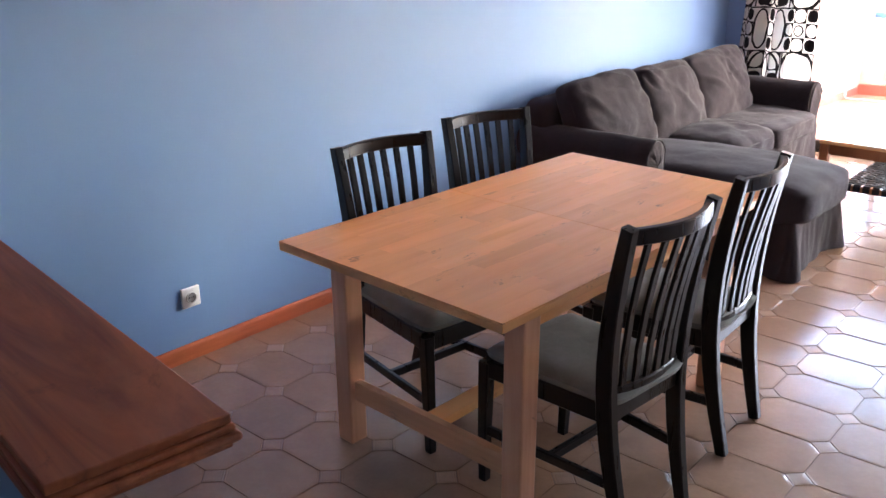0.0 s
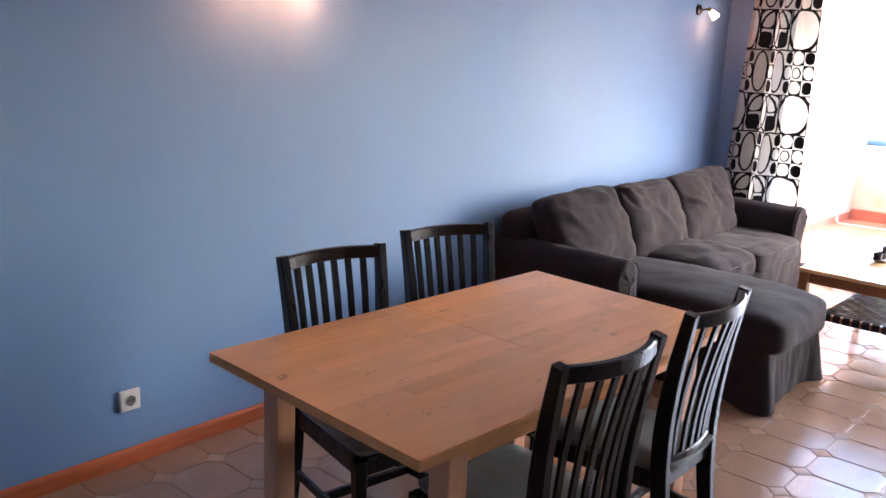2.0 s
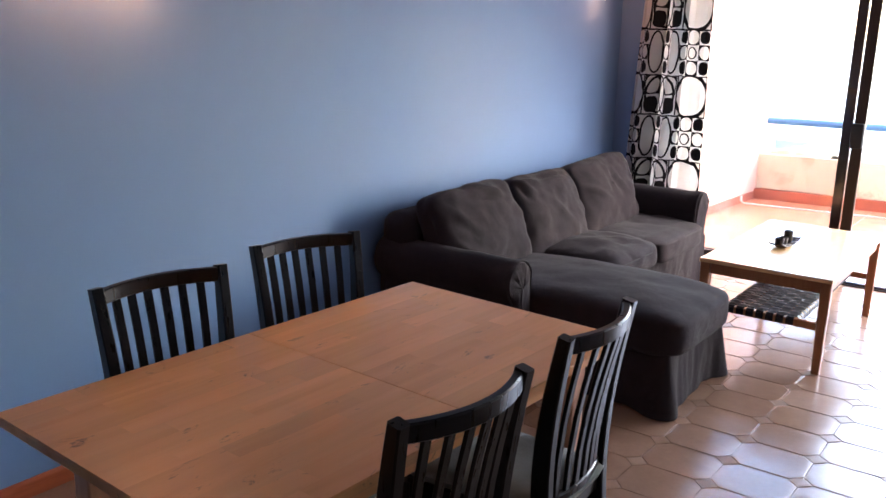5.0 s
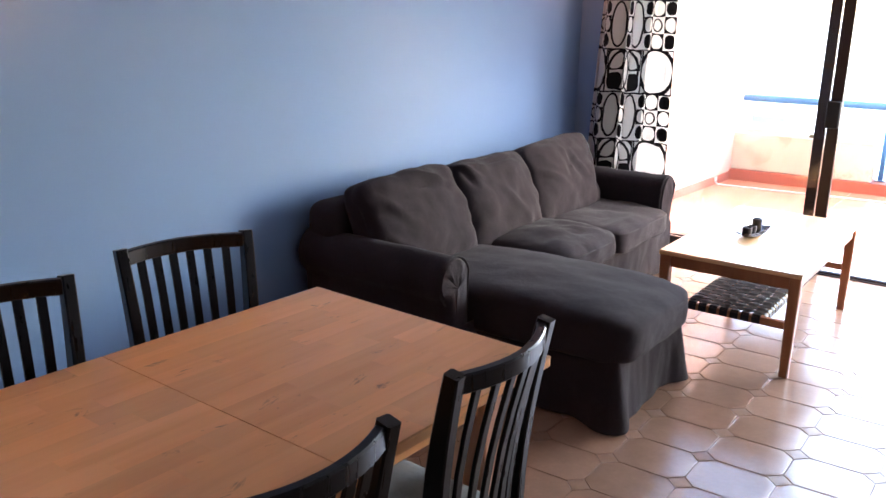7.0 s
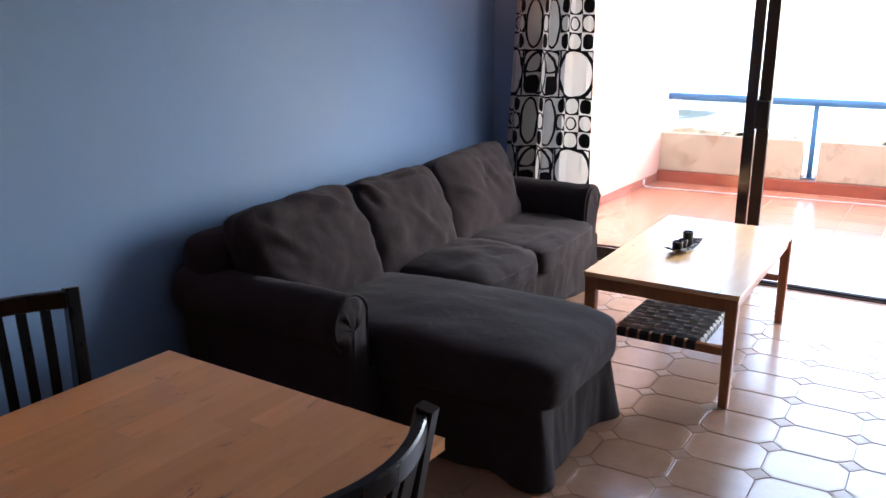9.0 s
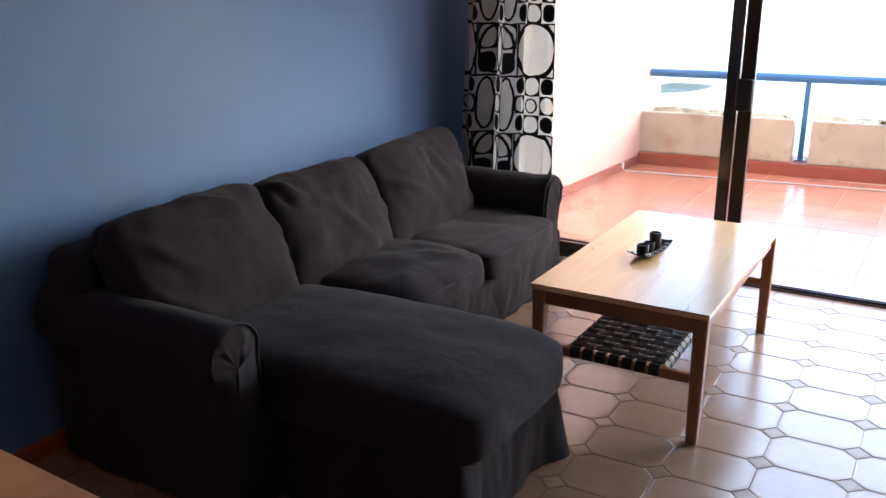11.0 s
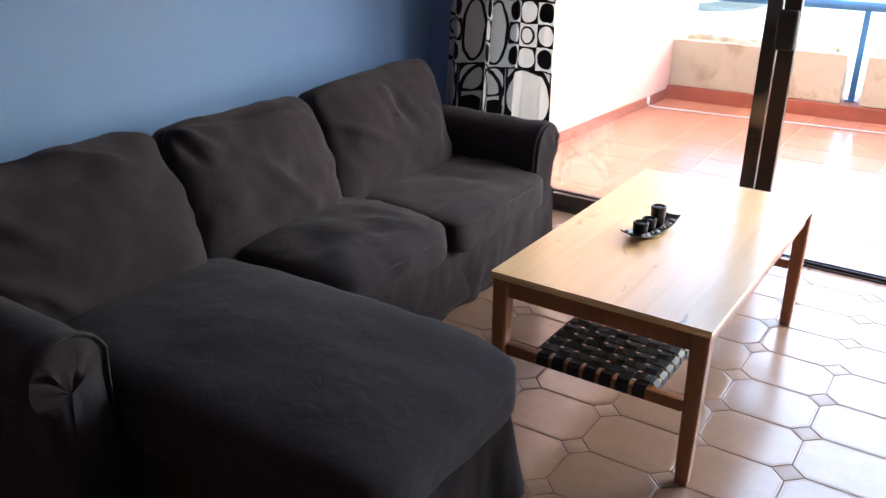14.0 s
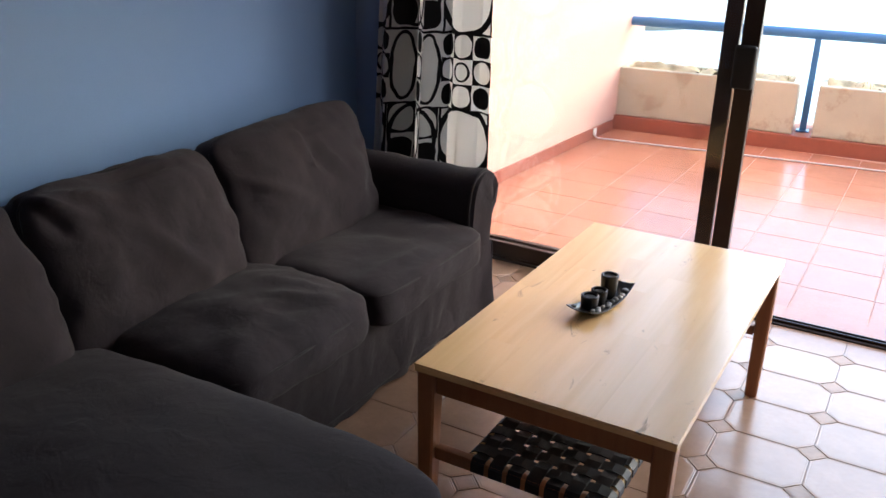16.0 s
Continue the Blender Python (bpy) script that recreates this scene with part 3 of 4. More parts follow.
# ---- dining chairs ----
def dining_chair():
    ch = tagged(empty("dining_chair"), "black-stained wooden dining chair with slatted back and grey seat", "dining chair", "chairs round the table")

    def post_at(z):
        """Half width and depth of the back posts at a height."""
        k = z / 0.955
        half = 0.168 + 0.047 * k
        dep = -0.270 + 0.068 * math.sin(math.pi * min(1, k * 0.98)) + 0.018 * k
        return half, dep

    for s in (-1, 1):
        path = []
        for i in range(13):
            z = 0.960 * i / 12
            hw, dp = post_at(z)
            path.append((s * (hw - 0.018), dp, z))
        part("back_leg", sweep(path, lambda k: bar(0.034, 0.036 + 0.018 * math.sin(math.pi * k)), (1, 0, 0)), M_CHAIR, ch, smooth=40)
        part("front_leg", sweep([(s * 0.196, 0.235, 0), (s * 0.200, 0.232, 0.20), (s * 0.202, 0.225, 0.425)], lambda k: bar(0.030 + 0.010 * k, 0.030 + 0.010 * k), (1, 0, 0)), M_CHAIR, ch, smooth=40)
        hw, dp = post_at(0.41)
        part("side_rail", sweep([(s * (hw - 0.02), dp + 0.02, 0.405), (s * 0.202, 0.215, 0.405)], bar(0.024, 0.060), (1, 0, 0)), M_CHAIR, ch, smooth=40)
        hw, dp = post_at(0.19)
        part("side_stretcher", sweep([(s * (hw - 0.018), dp + 0.01, 0.185), (s * 0.198, 0.225, 0.185)], bar(0.020, 0.032), (1, 0, 0)), M_CHAIR, ch, smooth=40)
    part("front_rail", block(0.365, 0.024, 0.060, (0, 0.228, 0.405), 0.003), M_CHAIR, ch)
    part("cross_stretcher", block(0.365, 0.020, 0.030, (0, -0.01, 0.185), 0.003), M_CHAIR, ch)

    def rail(name, z, h, sag, thick):
        hw, dp = post_at(z)
        pts = [(hw - 0.03) * (-1 + 2 * i / 12) for i in range(13)]
        path = [(x, dp - sag * (1 - (x / (hw - 0.03)) ** 2), z) for x in pts]
        part(name, sweep(path, bar(h, thick), (0, 0, 1)), M_CHAIR, ch, smooth=40)

    rail("top_rail", 0.933, 0.044, 0.048, 0.024)
    rail("bottom_rail", 0.462, 0.040, 0.024, 0.022)
    rail("seat_rail", 0.405, 0.060, 0.0, 0.024)
    for i in range(6):
        f = -1 + 2 * (i + 1) / 7
        path = []
        for z in (0.465, 0.58, 0.70, 0.80, 0.920):
            hw, dp = post_at(z)
            sag = 0.024 + 0.024 * (z - 0.465) / 0.44
            path.append((f * (hw - 0.025), dp - sag * (1 - f * f), z))
        part("slat", sweep(path, bar(0.025, 0.011, 0.002), (1, 0, 0)), M_CHAIR, ch, smooth=40)
    bm = bmesh.new()
    N = 14
    top, low = [], []
    for j in range(N + 1):
        for i in range(N + 1):
            a, b = -1 + 2 * i / N, -1 + 2 * j / N
            k = (b + 1) / 2
            r = 1 - 0.06 * (abs(a) ** 6) * (abs(b) ** 6)
            x, y = a * r * (0.178 + 0.036 * k), 0.005 + b * r * 0.238
            edge = max(abs(a), abs(b)) ** 8
            z = 0.478 - 0.022 * edge - 0.006 * (1 - a * a) * (1 - b * b)
            top.append(bm.verts.new((x, y, z)))
            low.append(bm.verts.new((x * 0.97, y * 0.97, 0.437)))
    idx = lambda i, j: j * (N + 1) + i
    for j in range(N):
        for i in range(N):
            bm.faces.new([top[idx(*q)] for q in ((i, j), (i + 1, j), (i + 1, j + 1), (i, j + 1))])
            bm.faces.new([low[idx(*q)] for q in ((i, j), (i, j + 1), (i + 1, j + 1), (i + 1, j))])
    rim = [(i, 0) for i in range(N)] + [(N, j) for j in range(N)] + [(N - i, N) for i in range(N)] + [(0, N - j) for j in range(N)]
    for a, b in zip(rim, rim[1:] + rim[:1]):
        bm.faces.new((top[idx(*a)], low[idx(*a)], low[idx(*b)], top[idx(*b)]))
    part("seat", bm, M_SEAT, ch, "grey fabric seat pad", smooth=60)
    return ch


chair = dining_chair()
chair.matrix_world = pose(1.000, 0.508, 0, 0, 0, -98.5)
copy_thing(chair, pose(0.978, 1.095, 0, 0, 0, -105))
copy_thing(chair, pose(1.690, 0.445, 0, 0, 0, 84))
copy_thing(chair, pose(1.682, 1.035, 0, 0, 0, 92))


# ---- sofa ----
def pillow(sx, sy, sz, puff=0.3, seed=0, wrinkle=0.012, n=30, square=5.0, crown=0.0, folds=(), lean=0.0):
    """A stuffed cushion: sz is its thickness, edges soft, faces crowned."""
    bm = bmesh.new()
    bmesh.ops.create_cube(bm, size=2)
    bmesh.ops.subdivide_edges(bm, edges=bm.edges[:], cuts=n, use_grid_fill=True)
    for v in bm.verts:
        x, y, z = v.co
        m = max(abs(x), abs(y), abs(z))
        ln = (abs(x) ** square + abs(y) ** square + abs(z) ** square) ** (1 / square)
        k = m / ln
        x, y, z = x * k, y * k, z * k
        fall = max(0, (1 - abs(x) ** 3)) * max(0, (1 - abs(y) ** 3))
        zz = z * (1 - puff + puff * fall ** 0.6)
        p = Vector((x * sx / 2, y * sy / 2, zz * sz / 2))
        p.z += crown * (1 - x * x) * (1 if z > 0 else 0.3)
        w = noise.fractal((p.x * 5 + seed * 7.1, p.y * 5, p.z * 5 + seed), 1.0, 2.0, 3)
        w2 = noise.noise((p.x * 16 + seed, p.y * 6 + seed * 3, p.z * 16)) * 0.5
        for fx, fy, turn, ln, wd, amp in folds:
            if z > 0:
                ca, sa = math.cos(radians(turn)), math.sin(radians(turn))
                du, dv = (x - fx) * ca + (y - fy) * sa, -(x - fx) * sa + (y - fy) * ca
                w += 1.7 * amp / wrinkle * math.exp(-((du / ln) ** 2) - (dv / wd) ** 2)
        d = Vector((x, y, z * 1.4)).normalized()
        v.co = p + d * wrinkle * (w + w2) + Vector((0, lean * x, 0))
    return bm


def seam(sx, sy, z, square=5.0, r=0.0045, n=64, lean=0.0):
    """Piping round the edge of a cushion."""
    path = []
    for i in range(n):
        a = 2 * math.pi * i / n
        c, s = math.cos(a), math.sin(a)
        k = 1 / (abs(c) ** square + abs(s) ** square) ** (1 / square)
        path.append((c * k * sx / 2, s * k * sy / 2 + lean * c * k, z))
    return sweep(path, ring(r, 6), (0, 0, 1), close=True)


def turned(bm, m):
    bmesh.ops.transform(bm, matrix=m, verts=bm.verts[:])
    return bm


def valance(path, z0, z1, flare=0.02, pleat=0.006, seed=0, thick=0.006, step=0.02, corners=(), kick=0.0):
    """A loose skirt that hangs along a path and flares towards the floor."""
    pts = [Vector((*p, 0)) for p in path]
    fine = []
    for a, b in zip(pts, pts[1:]):
        n = max(2, int((b - a).length / step))
        fine += [a.lerp(b, i / n) for i in range(n)]
    fine.append(pts[-1])
    bm = bmesh.new()
    rows = []
    NZ = 9
    for layer in (0, 1):
        for j in range(NZ + 1):
            k = j / NZ
            row = []
            for i, p in enumerate(fine):
                d = (fine[min(i + 1, len(fine) - 1)] - fine[max(i - 1, 0)]).normalized()
                nrm = Vector((d.y, -d.x, 0))
                off = flare * (1 - k) ** 1.4 + pleat * (1 - k) * 2.0 * noise.noise((p.x * 7 + seed, p.y * 7, seed + k)) + 0.4 * pleat * noise.noise((p.x * 22, p.y * 22, seed + k * 3))
                off += kick * (1 - k) ** 1.6 * sum(math.exp(-(((p.x - cx) ** 2 + (p.y - cy) ** 2) / 0.012)) for cx, cy in corners)
                q = p + nrm * (off - layer * thick)
                hem = 0.008 * noise.noise((p.x * 4, p.y * 4, seed)) * (1 - k)
                row.append(bm.verts.new((q.x, q.y, z0 + (z1 - z0) * k + hem)))
            rows.append(row)
    m = NZ + 1
    for L in (0, m):
        for j in range(NZ):
            for i in range(len(fine) - 1):
                bm.faces.new((rows[L + j][i], rows[L + j][i + 1], rows[L + j + 1][i + 1], rows[L + j + 1][i]))
    for j in (0, NZ):
        for i in range(len(fine) - 1):
            bm.faces.new((rows[j][i], rows[j][i + 1], rows[m + j][i + 1], rows[m + j][i]))
    for i in (0, len(fine) - 1):
        for j in range(NZ):
            bm.faces.new((rows[j][i], rows[j + 1][i], rows[m + j + 1][i], rows[m + j][i]))
    return bm


def rolled_arm(outer, inner, x0, x1, top, side, seed):
    """A rolled sofa arm along x; side is -1 when its roll hangs towards -y."""
    w = abs(inner - outer)
    r = 0.106
    cy = outer - side * r
    cz = top - r
    prof = []
    prof.append((outer - side * 0.060, 0.03))
    prof.append((outer - side * 0.058, 0.20))
    prof.append((outer - side * 0.052, cz - 0.10))
    for i in range(15):
        a = radians(-38 + i * (198 / 14))
        prof.append((cy + side * r * math.cos(a), cz + r * math.sin(a)))
    prof.append((inner, cz - 0.02))
    prof.append((inner, 0.30))
    prof.append((inner, 0.03))
    bm = bmesh.new()
    N = 34
    xs = [x0 + (x1 - x0) * i / N for i in range(N + 1)]
    rings = []
    cyy = (outer + inner) / 2
    for x in xs:
        e = (x1 - x) / 0.03
        shrink = 1 - 0.10 * max(0, 1 - e) ** 2
        row = []
        for y, z in prof:
            wr = 0.006 * noise.fractal((x * 6 + seed, y * 6, z * 6), 1.0, 2.0, 3) if z > 0.05 else 0
            front = smoothstep(x1 - 0.14, x1 - 0.01, x)
            bulge = 0.012 * front if z > cz - 0.12 else 0
            yy = cyy + (y - cyy) * shrink
            zz = z if z < 0.1 else cz + (z - cz) * shrink
            row.append(bm.verts.new((x + wr * 0.5, yy + side * (wr + bulge), zz + wr + bulge * 0.4)))
        rings.append(row)
    m = len(prof)
    for a, b in zip(rings, rings[1:]):
        for k in range(m):
            bm.faces.new((a[k], a[(k + 1) % m], b[(k + 1) % m], b[k]))
    # gathered front and plain rear
    for row, dx in ((rings[-1], 0.020), (rings[0], -0.002)):
        top_ring = [v.co for v in row if v.co.z > cz - 0.02]
        c = sum(top_ring, Vector()) / len(top_ring)
        c.z = cz - 0.02
        prev = row
        for f in (0.25, 0.5, 0.75):
            nxt = []
            for k, v in enumerate(row):
                q = v.co.lerp(c, f)
                q.x += dx * (f + 1.1 * (1 - f) * noise.noise((k * 2.3, seed, 2)) + 0.5 * noise.noise((k * 0.9, f * 3, seed)))
                nxt.append(bm.verts.new(q))
            for k in range(m):
                bm.faces.new((prev[k], prev[(k + 1) % m], nxt[(k + 1) % m], nxt[k]))
            prev = nxt
        mid = bm.verts.new(c + Vector((dx, 0, 0)))
        for k in range(m):
            bm.faces.new((prev[k], prev[(k + 1) % m], mid))
    pipe = [Vector((x1 - 0.012, *p)) for p in prof if p[1] > 0.25]
    return bm, pipe


FOLDS = (
    ((-0.75, 0.25, 60, 0.35, 0.05, 0.012), (-0.6, 0.1, 75, 0.30, 0.04, -0.010), (0.3, -0.7, 40, 0.35, 0.06, 0.012), (0.55, -0.6, 20, 0.4, 0.05, -0.012), (-0.3, -0.6, 30, 0.4, 0.07, 0.010)),
    ((-0.75, -0.75, 45, 0.22, 0.06, 0.018), (-0.6, -0.82, 20, 0.22, 0.05, -0.014), (-0.8, -0.5, 70, 0.22, 0.05, 0.014), (0.1, 0.1, 35, 0.5, 0.08, 0.008), (-0.85, 0.2, 85, 0.4, 0.04, -0.010)),
    ((-0.35, -0.05, 8, 0.35, 0.035, 0.012), (-0.3, 0.12, 14, 0.32, 0.03, -0.012), (-0.25, 0.28, 20, 0.35, 0.035, 0.012), (-0.1, -0.55, 50, 0.4, 0.05, 0.010), (-0.75, 0.2, 80, 0.3, 0.04, -0.008)),
)
CHAISE_FOLDS = ((0.80, -0.2, 75, 0.45, 0.10, 0.004), (0.6, 0.3, 35, 0.5, 0.14, -0.004), (0.1, 0.0, 10, 0.6, 0.25, 0.004))
SEAT_FOLDS = (
    ((0.50, 0.35, 35, 0.22, 0.05, 0.007), (0.62, 0.15, 50, 0.20, 0.05, -0.006), (0.4, 0.6, 25, 0.20, 0.05, 0.005), (0.0, -0.2, 10, 0.5, 0.2, 0.008)),
    ((0.7, -0.3, 85, 0.5, 0.06, 0.006), (0.2, 0.2, 20, 0.5, 0.15, -0.006)),
)
SOFA_A, SOFA_B = 2.322, 4.892
SEAT_X = 0.915
CH_X = 1.588
Y1, Y2, Y3, Y4 = 2.545, 3.285, 3.955, 4.685


def sofa():
    so = tagged(empty("corner_sofa", (0, 0, 0)), "charcoal slipcovered sofa with chaise longue and rolled arms", "sofa")
    part("base", span(0.10, 0.86, SOFA_A + 0.09, SOFA_B - 0.09, 0.035, 0.30, 0.02), M_SOFA, so)
    part("chaise_base", span(0.80, CH_X - 0.09, Y1 + 0.06, Y2 - 0.05, 0.035, 0.32, 0.02), M_SOFA, so)
    back = block(0.20, SOFA_B - SOFA_A - 0.10, 0.74, (0.135, (SOFA_A + SOFA_B) / 2, 0.40), 0.07, 5)
    part("back", turned(back, Matrix.Identity(4)), M_SOFA, so, smooth=50)
    for name, o, i, s, sd in (("arm", SOFA_A, Y1 - 0.020, -1, 1), ("arm", SOFA_B, Y4 - 0.010, 1, 9)):
        bm, pipe = rolled_arm(o, i, 0.05, 0.868, 0.638, s, sd)
        a = part(name, bm, M_SOFA, so, smooth=50)
        part("piping", sweep(pipe, ring(0.006, 6), (1, 0, 0)), M_PIPING, a, smooth=60)
    # loose seat and back cushions
    m = pose((CH_X + 0.31) / 2, (Y1 + Y2) / 2 - 0.008, 0.360, 0, -0.7, 0)
    c = turned(pillow(CH_X - 0.27, Y2 - Y1 - 0.006, 0.225, 0.20, 2, 0.007, square=8.0, crown=0.026, folds=CHAISE_FOLDS), m)
    cu = part("chaise_cushion", c, M_SOFA, so, smooth=60)
    part("piping", turned(seam(CH_X - 0.280, Y2 - Y1 - 0.018, 0.052, 8.0, 0.0032), m), M_PIPING, cu, smooth=60)
    for k, (a, b) in enumerate(((Y2, Y3), (Y3, Y4 + 0.015))):
        m = pose((SEAT_X + 0.29 - 0.02 * k) / 2, (a + b) / 2, 0.376, 0, -1.0 + 1.5 * k, 0)
        cu = part("seat_cushion", turned(pillow(SEAT_X - 0.23, b - a + 0.002, (0.19, 0.16)[k], (0.26, 0.10)[k], 11 + k, (0.015, 0.010)[k], square=(5.5, 9.0)[k], crown=(0.030, 0.012)[k], folds=SEAT_FOLDS[k]), m), M_SOFA, so, smooth=60)
        part("piping", turned(seam(SEAT_X - 0.235, b - a - 0.008, (0.045, 0.052)[k], (5.5, 9.0)[k], 0.004), m), M_PIPING, cu, smooth=60)
    spec = ((2.46, 3.185, 0.015, 3, 0.622, 7.0), (3.185, 3.876, -0.008, 5, 0.603, 7.5), (3.886, 4.655, -0.018, 8, 0.613, 8.5))
    for k, (a, b, lean, sd, ctr, sq) in enumerate(spec):
        m = pose(0.335, (a + b) / 2, ctr, 0, 68, 0) @ pose(0, 0, 0, 0, 0, (1.5, -1.0, 0.5)[k])
        cu = part("back_cushion", turned(pillow(0.515, b - a + 0.004, 0.24, 0.52, sd, 0.019, square=sq, crown=0.025, folds=FOLDS[k], lean=lean), m), M_SOFA, so, smooth=60)
        part("piping", turned(seam(0.508, b - a - 0.004, 0.034, sq, 0.0035, lean=lean), m), M_PIPING, cu, smooth=60)
    # skirts down to the floor, the chaise's in one piece round its foot
    ca, cb = (CH_X - 0.042, Y1 + 0.032), (CH_X - 0.045, Y2 - 0.028)
    path = [(0.872, Y1 + 0.026), (ca[0] - 0.008, ca[1]), (ca[0], ca[1] + 0.008), (cb[0], cb[1] - 0.008), (cb[0] - 0.008, cb[1]), (0.875, Y2 - 0.026)]
    part("skirt", valance(path, 0.006, 0.37, 0.010, 0.013, 3, step=0.012, corners=(ca, cb), kick=0.050), M_SOFA, so, "loose pleated skirt round the foot of the chaise", smooth=60)
    part("skirt", valance([(SEAT_X - 0.035, Y2), (SEAT_X - 0.035, SOFA_B - 0.06)], 0.012, 0.345, -0.035, 0.014, 9, corners=((SEAT_X - 0.035, SOFA_B - 0.06),), kick=0.06), M_SOFA, so, smooth=60)
    part("skirt", valance([(0.06, SOFA_A + 0.055), (0.885, SOFA_A + 0.055), (0.885, Y1 + 0.04)], 0.012, 0.335, 0.016, 0.010, 13), M_SOFA, so, smooth=60)
    part("skirt", valance([(0.885, SOFA_B - 0.055), (0.06, SOFA_B - 0.055)], 0.012, 0.335, 0.02, 0.010, 15), M_SOFA, so, smooth=60)


sofa()


# ---- coffee table ----
def coffee_table():
    X0, X1, YA, YB, Z = 1.310, 1.988, 3.550, 4.820, 0.510
    cx, cy = (X0 + X1) / 2, (YA + YB) / 2
    t = tagged(empty("coffee_table", (cx, cy, 0)), "birch coffee table with a woven black strap shelf", "coffee table")
    W, L = X1 - X0, YB - YA
    top = part("top", span(-W / 2, W / 2, -L / 2, L / 2, Z - 0.022, Z - 0.006, 0.002), M_COFFEE, t, "pale varnished birch top")
    staves(top, -W / 2, W / 2, -L / 2, L / 2, Z, 7, (0.45, 0.6, 0.8, 1.0), M_COFFEE, random.Random(8), 0.0055)
    S = 0.052
    LX, LY = W / 2 - S / 2 - 0.004, L / 2 - S / 2 - 0.004
    for sx in (-1, 1):
        for sy in (-1, 1):
            part("leg", sweep([(sx * LX, sy * LY, 0), (sx * LX, sy * LY, Z - 0.022)], lambda k: bar(0.040 + 0.012 * k, 0.040 + 0.012 * k, 0.005), (1, 0, 0)), M_COFFEESHADED, t)
        part("apron", span(sx * LX - 0.012, sx * LX + 0.012, -LY + S / 2, LY - S / 2, Z - 0.082, Z - 0.022), M_COFFEESHADED, t)
        part("shelf_rail", span(sx * 0.180 - 0.011, sx * 0.180 + 0.011, -LY + 0.016, LY - 0.016, 0.238, 0.268), M_COFFEE, t)
    for sy in (-1, 1):
        part("apron", span(-LX + S / 2, LX - S / 2, sy * LY - 0.012, sy * LY + 0.012, Z - 0.082, Z - 0.022), M_COFFEESHADED, t)
        part("end_rail", span(-LX + S / 2, LX - S / 2, sy * LY - 0.014, sy * LY + 0.014, 0.232, 0.268), M_COFFEESHADED, t)
    shelf = part("shelf_webbing", block(0.30, 0.02, 0.003, (0, 0, 0.262), 0), M_STRAP, t, "woven black straps")
    pitch, wd, th = 0.0515, 0.0385, 0.0024
    NX, NY = 7, 23
    xs = [(i - (NX - 1) / 2) * pitch for i in range(NX)]
    ys = [(j - (NY - 1) / 2) * pitch for j in range(NY)]
    flat = [(-wd / 2, -th / 2), (wd / 2, -th / 2), (wd / 2, th / 2), (-wd / 2, th / 2)]
    zc, lift = 0.273, 0.0036
    # lengthwise straps wrap the end rails, crosswise ones the side rails
    for i, x in enumerate(xs):
        path = [(x, -LY - 0.0165, 0.236), (x, -LY - 0.0165, 0.262), (x, -LY - 0.006, zc)]
        path += [(x, y, zc + lift * (1 if (i + j) % 2 else -1)) for j, y in enumerate(ys)]
        path += [(x, LY + 0.006, zc), (x, LY + 0.0165, 0.262), (x, LY + 0.0165, 0.236)]
        part("strap", sweep(path, flat, (1, 0, 0)), M_STRAP, shelf)
    for j, y in enumerate(ys):
        e = 0.195
        path = [(-e, y, 0.240), (-e, y, 0.262), (-e + 0.012, y, zc)]
        path += [(x, y, zc + lift * (-1 if (i + j) % 2 else 1)) for i, x in enumerate(xs)]
        path += [(e - 0.012, y, zc), (e, y, 0.262), (e, y, 0.240)]
        part("strap", sweep(path, flat, (0, 1, 0)), M_STRAP, shelf)


coffee_table()


